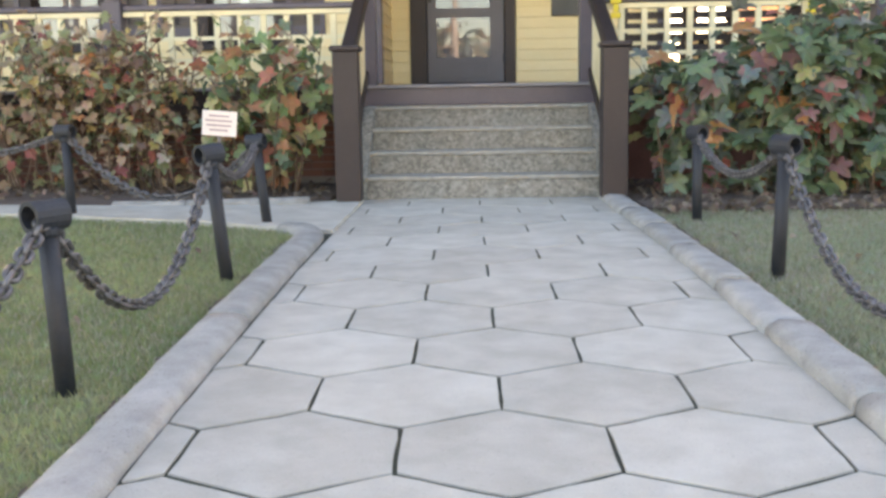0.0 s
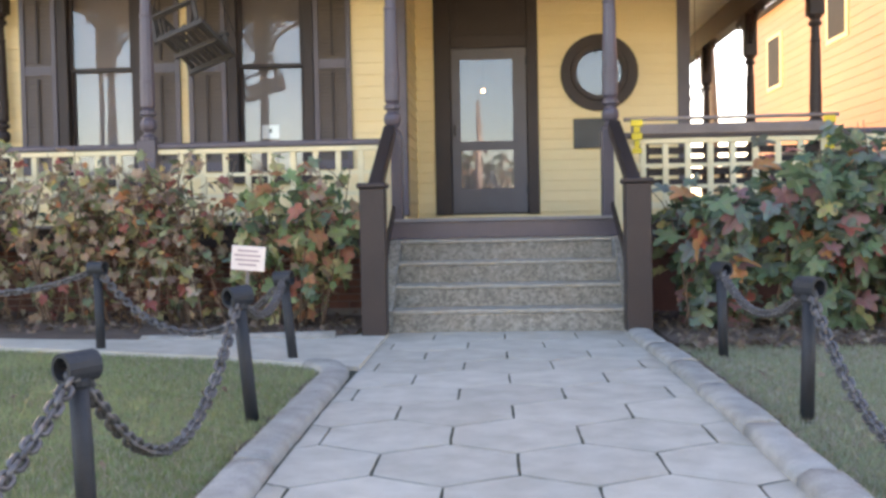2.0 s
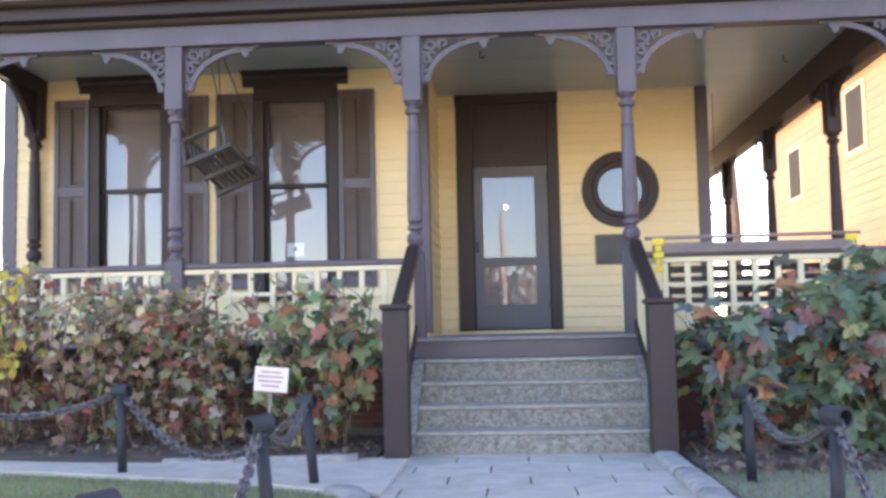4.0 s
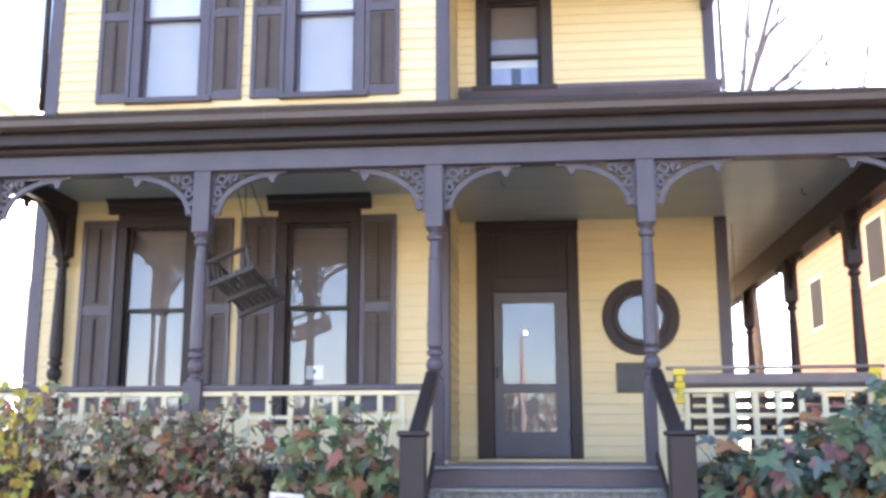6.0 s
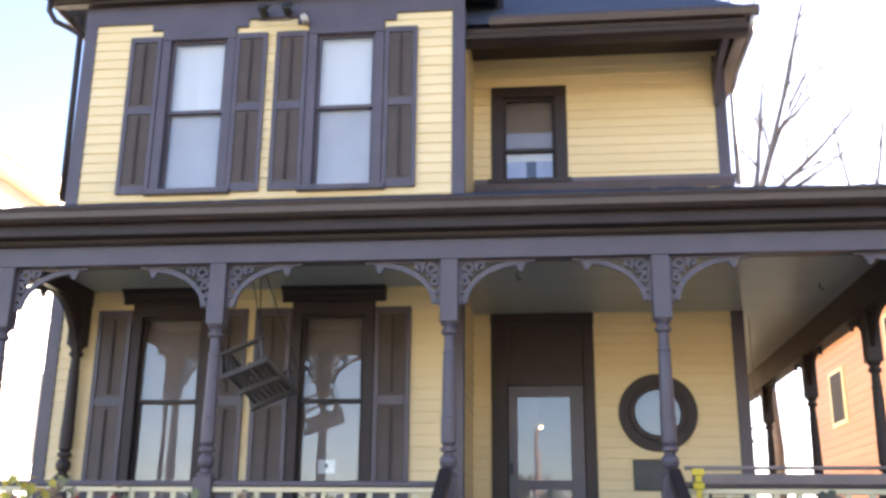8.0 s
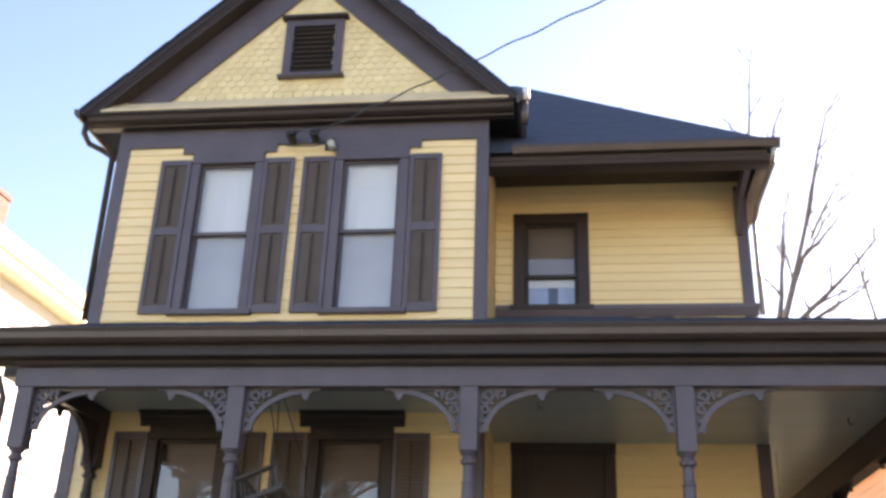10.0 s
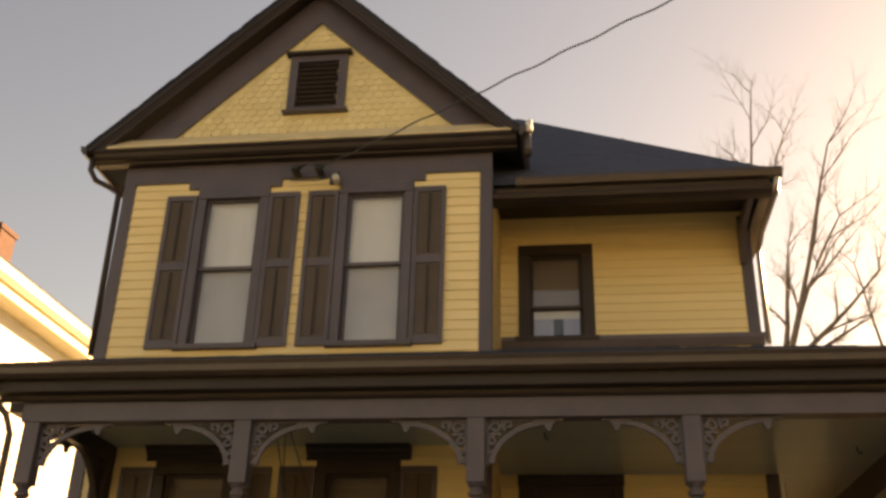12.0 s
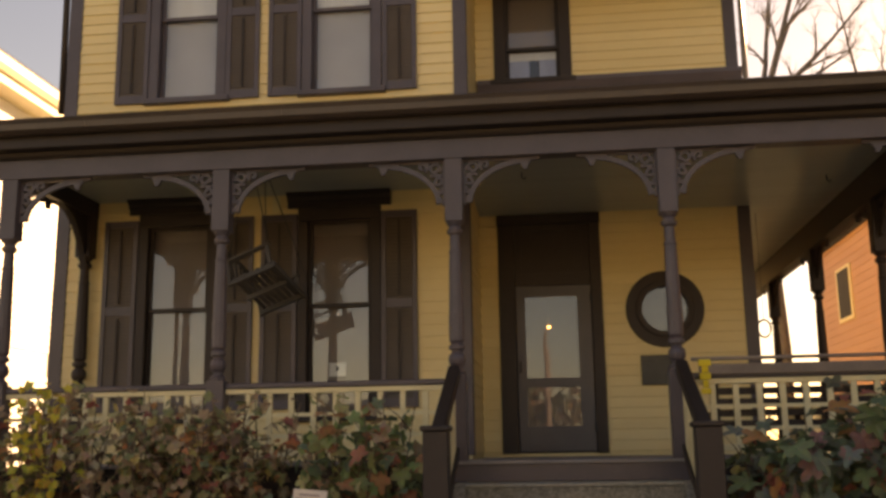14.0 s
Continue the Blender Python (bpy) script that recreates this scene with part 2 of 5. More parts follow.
M_GRASSG = mat("lawn_soil", (0.16, 0.18, 0.075), (0.26, 0.225, 0.135), 0.95, 1.6, 50, 0.9, bdist=0.03)
M_BULB = bpy.data.materials.new("lit_bulb")
M_BULB.use_nodes = True
M_BULB.node_tree.nodes["Principled BSDF"].inputs["Emission Color"].default_value = (1, 0.55, 0.2, 1)
M_BULB.node_tree.nodes["Principled BSDF"].inputs["Emission Strength"].default_value = 5
M_LEAFL = leaf_mat("autumn_leaf", [(0, (0.24, 0.27, 0.12)), (0.16, (0.38, 0.37, 0.18)), (0.28, (0.38, 0.25, 0.15)), (0.46, (0.54, 0.37, 0.24)), (0.60, (0.70, 0.27, 0.12)), (0.67, (0.46, 0.13, 0.11)), (0.72, (0.64, 0.50, 0.18)), (0.78, (0.26, 0.16, 0.12)), (0.84, (0.62, 0.50, 0.36)), (0.94, (0.16, 0.21, 0.11))])
M_LEAFG = leaf_mat("green_leaf", [(0, (0.11, 0.19, 0.105)), (0.22, (0.17, 0.25, 0.12)), (0.40, (0.15, 0.21, 0.16)), (0.58, (0.23, 0.28, 0.14)), (0.68, (0.20, 0.25, 0.22)), (0.80, (0.34, 0.17, 0.17)), (0.86, (0.50, 0.13, 0.10)), (0.90, (0.62, 0.28, 0.11)), (0.95, (0.46, 0.40, 0.15))], 0.42)
M_LEAFR = leaf_mat("turning_leaf", [(0, (0.20, 0.31, 0.12)), (0.25, (0.30, 0.37, 0.15)), (0.45, (0.15, 0.23, 0.14)), (0.60, (0.50, 0.17, 0.10)), (0.69, (0.62, 0.29, 0.16)), (0.77, (0.42, 0.30, 0.20)), (0.90, (0.55, 0.50, 0.22))])
M_LEAFYL = leaf_mat("yellow_leaf", [(0, (0.75, 0.62, 0.08)), (0.5, (0.55, 0.55, 0.10)), (0.8, (0.70, 0.42, 0.08))])
M_LEAFY = leaf_mat("litter_leaf", [(0, (0.22, 0.15, 0.10)), (0.4, (0.30, 0.22, 0.16)), (0.7, (0.14, 0.09, 0.06)), (0.9, (0.40, 0.30, 0.22))], 0.8)
M_GRASS = leaf_mat("grass_blade", [(0, (0.24, 0.30, 0.11)), (0.35, (0.31, 0.35, 0.15)), (0.60, (0.43, 0.40, 0.23)), (0.76, (0.54, 0.48, 0.32)), (0.92, (0.18, 0.24, 0.08))], 0.7, (0.44, 0.46, 0.20))
M_STRAW = leaf_mat("straw_grass_blade", [(0, (0.36, 0.38, 0.22)), (0.3, (0.48, 0.455, 0.31)), (0.6, (0.55, 0.51, 0.40)), (0.85, (0.30, 0.34, 0.18))], 0.7, (0.38, 0.42, 0.26))
M_FARTREE = leaf_mat("far_foliage", [(0, (0.06, 0.08, 0.035)), (0.4, (0.12, 0.10, 0.05)), (0.7, (0.16, 0.085, 0.04))], 0.8)

# ---- building tools ----


def box(bm, x0, x1, y0, y1, z0, z1):
    v = [bm.verts.new(c) for c in ((x0, y0, z0), (x1, y0, z0), (x1, y1, z0), (x0, y1, z0), (x0, y0, z1), (x1, y0, z1), (x1, y1, z1), (x0, y1, z1))]
    for f in ((3, 2, 1, 0), (4, 5, 6, 7), (0, 1, 5, 4), (1, 2, 6, 5), (2, 3, 7, 6), (3, 0, 4, 7)):
        bm.faces.new([v[i] for i in f])
    return v


def prism(bm, pts, a0, a1, axis="x"):
    """A closed outline of (u, v) drawn out from a0 to a1 along an axis: x: (y, z), y: (x, z), z: (x, y)."""
    def at(a, u, w):
        return {"x": (a, u, w), "y": (u, a, w), "z": (u, w, a)}[axis]
    r0 = [bm.verts.new(at(a0, *q)) for q in pts]
    r1 = [bm.verts.new(at(a1, *q)) for q in pts]
    n = len(pts)
    for i in range(n):
        bm.faces.new((r0[i], r0[(i + 1) % n], r1[(i + 1) % n], r1[i]))
    bm.faces.new(r0[::-1])
    bm.faces.new(r1)


def ribbon(bm, pts, width, y0, y1):
    """A band of that width along points (x, z), from y0 to y1 in depth."""
    a, b = [], []
    for i, q in enumerate(pts):
        d = (Vector(pts[min(i + 1, len(pts) - 1)]) - Vector(pts[max(i - 1, 0)])).normalized()
        n = Vector((-d.y, d.x)) * width / 2
        a.append((q[0] + n.x, q[1] + n.y))
        b.append((q[0] - n.x, q[1] - n.y))
    for i in range(len(pts) - 1):
        prism(bm, [a[i], a[i + 1], b[i + 1], b[i]], y0, y1, "y")


def tube(bm, pts, radii, seg=8):
    """A round tube through points."""
    rings = []
    for i, q in enumerate(pts):
        d = Vector(pts[min(i + 1, len(pts) - 1)]) - Vector(pts[max(i - 1, 0)])
        d.normalize()
        up = Vector((0, 0, 1)) if abs(d.z) < 0.9 else Vector((1, 0, 0))
        e = d.cross(up).normalized()
        f = d.cross(e)
        r = radii[i] if isinstance(radii, (list, tuple)) else radii
        rings.append([bm.verts.new(Vector(q) + (e * math.cos(k * math.tau / seg) + f * math.sin(k * math.tau / seg)) * r) for k in range(seg)])
    for r0, r1 in zip(rings, rings[1:]):
        for k in range(seg):
            fc = bm.faces.new((r0[k], r0[(k + 1) % seg], r1[(k + 1) % seg], r1[k]))
            fc.smooth = True
    bm.faces.new(rings[0])
    bm.faces.new(rings[-1])


def lathe(bm, prof, cx, cy, seg=12):
    """A turned solid from (radius, z)."""
    rings = [[bm.verts.new((cx + r * math.cos(k * math.tau / seg), cy + r * math.sin(k * math.tau / seg), z)) for k in range(seg)] for r, z in prof]
    for r0, r1 in zip(rings, rings[1:]):
        for k in range(seg):
            bm.faces.new((r0[k], r0[(k + 1) % seg], r1[(k + 1) % seg], r1[k]))
    bm.faces.new(rings[0][::-1])
    bm.faces.new(rings[-1])


def ring(bm, cx, cz, r0, r1, y0, y1, seg=40):
    """A flat ring facing y, its front edges eased."""
    e = 0.008
    prof = [(r0, y1), (r0, y0 + e), (r0 + e, y0), (r1 - e, y0), (r1, y0 + e), (r1, y1)]
    rows = [[bm.verts.new((cx + r * math.cos(k * math.tau / seg), y, cz + r * math.sin(k * math.tau / seg))) for r, y in prof] for k in range(seg)]
    for k in range(seg):
        a, b = rows[k], rows[(k + 1) % seg]
        for m in range(len(prof)):
            n = (m + 1) % len(prof)
            bm.faces.new((a[m], a[n], b[n], b[m]))


def thing(name, label, category, group="", kind=""):
    return tagged(new(name), label, category, group, kind)


def part(name, bm, material, parent=None, label="", bevel=0.0):
    if bevel:
        bmesh.ops.bevel(bm, geom=bm.edges[:], offset=bevel, segments=1, affect='EDGES')
    bmesh.ops.recalc_face_normals(bm, faces=bm.faces[:])
    me = bpy.data.meshes.new(name)
    bm.to_mesh(me)
    bm.free()
    me.materials.append(material)
    ob = new(name, me)
    if parent:
        ob.parent = parent
    if label:
        ob["label"] = label
    return ob


def piece(name, me, parent, m):
    ob = new(name, me)
    ob.parent = parent
    ob.matrix_basis = m
    return ob


def slab(name, x0, x1, y0, y1, z0, z1, material, parent=None, label="", bevel=0.0):
    bm = bmesh.new()
    box(bm, x0, x1, y0, y1, z0, z1)
    return part(name, bm, material, parent, label, bevel)


def holed(bm, x0, x1, z0, z1, y0, y1, holes):
    """A wall across x and z with rectangular openings."""
    xs = sorted({x0, x1, *[q for h in holes for q in h[:2] if x0 < q < x1]})
    zs = sorted({z0, z1, *[q for h in holes for q in h[2:] if z0 < q < z1]})
    for a, b in zip(xs, xs[1:]):
        for c, d in zip(zs, zs[1:]):
            mx, mz = (a + b) / 2, (c + d) / 2
            if not any(h[0] < mx < h[1] and h[2] < mz < h[3] for h in holes):
                box(bm, a, b, y0, y1, c, d)


EXPO = 0.127
bmb = bmesh.new()
prism(bmb, [(0.0, -0.004), (-0.021, -0.004), (-0.023, 0.002), (-0.006, EXPO + 0.006), (0.0, EXPO + 0.006)], 0, 1)
bmesh.ops.recalc_face_normals(bmb, faces=bmb.faces[:])
BOARD = bpy.data.meshes.new("siding_board")
bmb.to_mesh(BOARD)
bmb.free()


def board_mesh(material):
    me = BOARD.copy()
    me.materials.append(material)
    return me


def siding(parent, x0, x1, z0, z1, holes, place, me, expo=EXPO):
    """Courses of clapboard on the plane that the matrix place gives (x along, z up, -y outwards)."""
    z = z0
    k = 0
    while z < z1 - 0.03:
        cuts = sorted((max(h[0], x0), min(h[1], x1)) for h in holes if h[2] < z + expo * 0.8 and h[3] > z + expo * 0.2)
        a = x0
        runs = []
        for c0, c1 in cuts:
            if c0 > a + 0.02:
                runs.append((a, c0))
            a = max(a, c1)
        if x1 > a + 0.02:
            runs.append((a, x1))
        for r0, r1 in runs:
            m = place @ Matrix.Translation((r0, 0, z)) @ Matrix.Diagonal((r1 - r0, 1, min(1.0, (z1 - z) / expo) * expo / EXPO, 1))
            piece("board", me, parent, m @ pose(0, random.uniform(-0.0015, 0.0015), 0))
        z += expo
        k += 1

# ---- ground ----
WX0, WX1 = -0.905, 1.125        # the walk between its curbs
YS, YP, YW, YD = 8.13, 9.29, 10.72, 12.19   # stair foot, porch edge, bay wall, door wall
ZF = 0.90                        # porch floor
XL, XB, XR = -5.74, -0.93, 2.39  # left corner, bay corner, right corner


def rise(y):
    """The front yard climbs gently from the street to the steps."""
    return 0.031 * min(max(y, 0), 5) + 0.013 * min(max(y - 5, 0), 3.2)


def lie(x, y):
    """The lie of the land: it climbs a little towards the left-hand yard."""
    s = min(max((-1.3 - x) / 3.0, 0), 1.6)
    return 0.075 * s * min(max((y - 1.5) / 4.0, 0), 1) - 0.012 + rise(y)


bm = bmesh.new()
gx = [-600, -200, -60, -25] + [-14 + 0.4 * i for i in range(51)] + [9, 14, 25, 60, 200, 600]
gy = [-600, -200, -60, -25] + [-8 + 0.4 * i for i in range(50)] + [14, 20, 30, 60, 200, 600]
gv = [[bm.verts.new((x, y, lie(x, y) if abs(x) < 30 and abs(y) < 30 else rise(y) - 0.012)) for x in gx] for y in gy]
for j in range(len(gy) - 1):
    for i in range(len(gx) - 1):
        bm.faces.new((gv[j][i], gv[j][i + 1], gv[j + 1][i + 1], gv[j + 1][i]))
for v in bm.verts:
    if WX0 - 0.2 < v.co.x < WX1 + 0.2 and -9 < v.co.y < 9:
        v.co.z -= 0.05
tagged(part("ground", bm, M_GRASSG), "patchy mown lawn soil reaching into the distance", "ground", kind="structure")


def sheet(name, pts_near, pts_far, z, material, label, cat, n=14):
    """A strip of ground between two lines, laid on the land."""
    bm = bmesh.new()

    def along(pts, s):
        q = s * (len(pts) - 1)
        i = min(int(q), len(pts) - 2)
        return Vector(pts[i]).lerp(Vector(pts[i + 1]), q - i)
    rows = []
    for i in range(n + 1):
        a, b = along(pts_near, i / n), along(pts_far, i / n)
        rows.append([bm.verts.new((*(a.lerp(b, k / 4)), lie(*(a.lerp(b, k / 4))) + z)) for k in range(5)])
    for r0, r1 in zip(rows, rows[1:]):
        for k in range(4):
            bm.faces.new((r0[k], r1[k], r1[k + 1], r0[k + 1]))
    ext = bmesh.ops.extrude_face_region(bm, geom=bm.faces[:])
    for g in ext["geom"]:
        if isinstance(g, bmesh.types.BMVert):
            g.co.z -= 0.06
    return tagged(part(name, bm, material), label, cat, kind="structure")


sheet("bed_left", [(-1.15, 7.85), (-3.55, 7.45), (-9, 7.9)], [(-1.15, 9.7), (-3.55, 9.7), (-9, 9.7)], 0.03, M_SOIL, "brown bare soil of the planting bed before the porch", "soil")
sheet("bed_right", [(1.3, 7.25), (2.6, 7.15), (7, 7.0)], [(1.3, 9.7), (2.6, 9.7), (7, 9.7)], 0.03, M_SOIL, "brown soil of the planting bed with fallen leaves", "soil")
sheet("side_path", [(-0.88, 6.30), (-1.9, 6.72), (-3.5, 7.0), (-9, 7.45)], [(-0.86, 8.0), (-1.9, 7.55), (-3.55, 7.42), (-9, 7.86)], 0.035, M_CONC, "pale concrete side path along the flower bed", "path")
slab("road", -80, 80, -17, -9, -0.03, 0.01, M_ASPH)
tagged(bpy.data.objects["road"], "grey asphalt street before the house", "road", kind="structure")
slab("pavement", -80, 80, -8.6, -6.2, -0.05, 0.03, M_CONC)
tagged(bpy.data.objects["pavement"], "pale concrete pavement along the street", "pavement", kind="structure")

# the walk's bed, with its hexagon pavers
bm = bmesh.new()
prism(bm, [(-6.2, -0.12), (-6.2, -0.007), (0, -0.007), (5, rise(5) - 0.007), (YS + 0.05, rise(YS) - 0.007), (YS + 0.05, rise(YS) - 0.12), (5, rise(5) - 0.12), (0, -0.12)], WX0 - 0.05, WX1 + 0.05)
walk_bed = tagged(part("walkway", bm, M_JOINT), "front walk paved with grey concrete hexagons", "walkway", kind="structure")


def pinch(x, y):
    """Pinch the walk's far end so its joints fit the camera's view."""
    return x - (x + 0.1) * 0.012 * max(y - 3.6, 0)


def curb(name, pts, w, h, label):
    """A rounded concrete curb along points (x, y), in lengths with open joints."""
    th = thing(name, label, "curb", kind="structure")
    prof = [(-w / 2, -0.08), (-w / 2, h * 0.45), (-w * 0.42, h * 0.82), (-w * 0.22, h), (w * 0.22, h), (w * 0.42, h * 0.82), (w / 2, h * 0.45), (w / 2, -0.08)]
    for run in pts:
        line = []
        for p, q in zip(run, run[1:]):
            p, q = Vector(p), Vector(q)
            k = max(1, int((q - p).length / 0.11))
            line += [p.lerp(q, s / k) for s in range(k)]
        line.append(Vector(run[-1]))
        bm = bmesh.new()
        rows = []
        jx, dz = random.uniform(-0.008, 0.008), random.uniform(-0.008, 0.006)
        for s, q in enumerate(line):
            d = (line[min(s + 1, len(line) - 1)] - line[max(s - 1, 0)]).normalized()
            n = Vector((-d.y, d.x))
            e = d * (0.005 if s == 0 else (-0.005 if s == len(line) - 1 else 0))
            rows.append([bm.verts.new((q.x + e.x + jx + n.x * u + random.uniform(-0.003, 0.003), q.y + e.y + n.y * u, v + dz + rise(q.y) + (random.uniform(-0.005, 0.003) if v > 0.02 else 0))) for u, v in prof])
        for r0, r1 in zip(rows, rows[1:]):
            for m in range(len(prof) - 1):
                f = bm.faces.new((r0[m], r0[m + 1], r1[m + 1], r1[m]))
                f.smooth = True
        bm.faces.new(rows[0])
        bm.faces.new(rows[-1][::-1])
        part("curb_stone", bm, M_CURB, th)


bend = [(-1.005, 3.95), (-0.99, 5.4)] + [(-1.27 + 0.28 * math.cos(radians(t)), 5.95 + 0.55 * math.sin(radians(t))) for t in range(0, 81, 10)]
curb("curb_left", [[(-1.0, -6.1), (-1.0, -2.5)], [(-1.0, -2.5), (-1.0, 0.6)], [(-1.0, 0.6), (-1.005, 3.95)], bend], 0.185, 0.055, "rounded grey concrete curb beside the walk")
cr = [(pinch(x, y), y) for x, y in ((1.22, -6.1), (1.22, -3.0), (1.22, -0.4), (1.215, 1.9), (1.225, 2.86), (1.22, 3.72), (1.23, 4.5), (1.215, 5.4), (1.22, 6.2), (1.205, 7.0), (1.20, 8.0))]
curb("curb_right", [[p, q] for p, q in zip(cr, cr[1:])], 0.185, 0.060, "cracked rounded grey concrete curb beside the walk")
curb("bed_edging", [[(-1.25, 7.74), (-2.2, 7.6)], [(-2.2, 7.6), (-2.75, 7.52)]], 0.12, 0.085, "low concrete edging of the flower bed")

for nm, xa, xb in (("soil_edge_left", -1.135, -1.085), ("soil_edge_right", 1.305, 1.345)):
    bm = bmesh.new()
    rows = []
    for i in range(120):
        y = -2.0 + i * 0.075
        if y > (6.2 if xa < 0 else 7.4):
            break
        j, k = random.uniform(-0.018, 0.018), random.uniform(-0.006, 0.012)
        x0, x1 = (xa + j, xb + 0.03) if xa < 0 else (xa - 0.03, xb + j)
        rows.append([bm.verts.new((x, y, lie(x, y) + 0.012 + k * 0.4)) for x in (x0, (x0 + x1) / 2, x1)])
    for r0, r1 in zip(rows, rows[1:]):
        for m in range(2):
            bm.faces.new((r0[m], r0[m + 1], r1[m + 1], r1[m]))
    tagged(part(nm, bm, M_SOIL), "strip of bare dark soil between lawn and curb", "soil", kind="structure")

# ---- concrete steps ----
steps = thing("front_steps", "four weathered exposed-aggregate concrete steps with side kerbs", "steps", kind="structure")
RISE, TREAD = 0.187, 0.29
for k in range(4):
    bm = bmesh.new()
    y0 = YS + k * TREAD
    prism(bm, [(y0 + 0.008, -0.05 if k == 0 else k * RISE), (y0 + 0.008, (k + 1) * RISE - 0.036), (YP + 0.02, (k + 1) * RISE - 0.036), (YP + 0.02, -0.05 if k == 0 else k * RISE)], -0.84, 1.07)
    part("step", bm, M_AGG, steps)
    bm = bmesh.new()
    z1_ = (k + 1) * RISE
    n_ = 26
    rows = []
    for i in range(n_ + 1):
        x = -0.84 + 1.91 * i / n_
        e, f = random.uniform(-0.004, 0.006), random.uniform(-0.003, 0.002)
        rows.append([bm.verts.new(c) for c in ((x, y0 + 0.009, z1_ - 0.0355), (x, y0 - 0.010 + e, z1_ - 0.028 + f), (x, y0 - 0.011 + e, z1_ - 0.010 + f), (x, y0 + 0.002 + e, z1_ + f), (x, min(y0 + TREAD + 0.006, YP + 0.02), z1_), (x, min(y0 + TREAD + 0.006, YP + 0.02), z1_ - 0.0355))])
    for r0, r1 in zip(rows, rows[1:]):
        for m in range(6):
            bm.faces.new((r0[m], r0[(m + 1) % 6], r1[(m + 1) % 6], r1[m]))
    bm.faces.new(rows[0])
    bm.faces.new(rows[-1][::-1])
    part("tread", bm, M_NOSE, steps, "worn tread edge, paled as if lit from above")
for xa, xb in ((-0.945, -0.842), (1.072, 1.175)):
    bm = bmesh.new()
    prism(bm, [(YS - 0.01, -0.05), (YS - 0.01, 0.192), (YS + 0.88, 0.752), (YP + 0.02, 0.752), (YP + 0.02, -0.05)], xa, xb)
    part("side_kerb", bm, M_AGG, steps, bevel=0.012)

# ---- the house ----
# BODY scales and lifts the laid-out body to fit the camera's view.
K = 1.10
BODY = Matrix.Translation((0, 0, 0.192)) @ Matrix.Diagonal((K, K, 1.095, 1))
house = thing("house", "two-storey pale yellow clapboard house with dark brown trim and a porch", "house")
PF = Matrix.Translation((0, YW, 0))
PD = Matrix.Translation((0, YD, 0))
W_LOW = [(-4.265, 1.35, 3.55, 2.57), (-2.385, 1.35, 3.55, 2.57)]
W_UP = [(-4.24, 5.10, 7.12, 6.14), (-2.37, 5.10, 7.12, 6.14)]
GW = 0.36                       # half width of the glass
holes_bay = [(c - GW - 0.06, c + GW + 0.06, z0, z1) for c, z0, z1, _ in W_LOW + W_UP]
holes_door = [(-0.62, 0.50, ZF, 3.80), (-0.58, 0.25, 5.66, 6.95)]

bm = bmesh.new()
holed(bm, XL, XB, 0.55, 7.62, YW, YW + 0.14, holes_bay)
wall_bay = part("bay_wall", bm, M_SIDING, house, "pale yellow clapboards")
siding(wall_bay, XL + 0.14, XB - 0.13, 0.92, 7.36, holes_bay, PF, board_mesh(M_SIDING))
bm = bmesh.new()
prism(bm, [(YW + 0.14, 0.55), (YD, 0.55), (YD, 7.5), (YW + 0.14, 7.5)], XB - 0.14, XB)
wall_side = part("bay_side_wall", bm, M_SIDING, house)
siding(wall_side, YW + 0.1, YD, 0.92, 7.3, [], Matrix.Translation((XB, 0, 0)) @ pose(0, 0, 0, 0, 0, 90), board_mesh(M_SIDING))
bm = bmesh.new()
RC = (1.318, 2.605)
HOLE_R = 0.30
holed(bm, XB, XR, 0.55, 7.5, YD, YD + 0.14, holes_door + [(RC[0] - HOLE_R, RC[0] + HOLE_R, RC[1] - HOLE_R, RC[1] + HOLE_R)])
wall_door = part("door_wall", bm, M_SIDING, house, "yellow clapboards in the shade of the porch")
siding(wall_door, XB, XR - 0.13, 0.92, 7.42, holes_door + [(RC[0] - 0.36, RC[0] + 0.36, RC[1] - 0.36, RC[1] + 0.36)], PD, board_mesh(M_SIDING))
slab("right_wall", XR - 0.14, XR, YD + 0.14, 22, 0.55, 7.5, M_SIDING, house)
# Unseen side, made white so its bounce brightens the neighbour's eave.
slab("left_wall", XL, XL + 0.14, YW + 0.14, 22, 0.55, 7.6, M_WSIDE, house)
slab("back_wall", XL, XR, 22, 22.14, 0.55, 7.5, M_SIDING, house)
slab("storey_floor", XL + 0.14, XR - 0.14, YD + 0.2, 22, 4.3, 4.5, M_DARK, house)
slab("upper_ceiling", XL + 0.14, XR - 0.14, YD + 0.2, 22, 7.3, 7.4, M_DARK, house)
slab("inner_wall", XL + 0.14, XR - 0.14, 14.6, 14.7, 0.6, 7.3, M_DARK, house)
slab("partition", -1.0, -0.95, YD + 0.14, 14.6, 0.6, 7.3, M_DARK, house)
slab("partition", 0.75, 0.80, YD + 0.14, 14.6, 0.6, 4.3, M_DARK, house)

# corner boards
for x0, x1, y, z0, z1 in ((XL - 0.02, XL + 0.14, YW, 0.55, 7.4), (XB - 0.13, XB + 0.022, YW, 0.9, 7.4), (XR - 0.13, XR + 0.022, YD, 0.9, 7.35)):
    slab("corner_board", x0, x1, y - 0.035, y + 0.02, z0, z1, M_LAV, house, "dark painted corner board", 0.004)
slab("corner_board", XB, XB + 0.024, YW + 0.021, YW + 0.10, 0.9, 7.4, M_LAV, house)
slab("corner_board", XR, XR + 0.024, YD + 0.021, YD + 0.14, 0.9, 7.35, M_LAV, house)
slab("corner_board", XL - 0.024, XL, YW + 0.021, YW + 0.14, 0.55, 7.4, M_LAV, house)


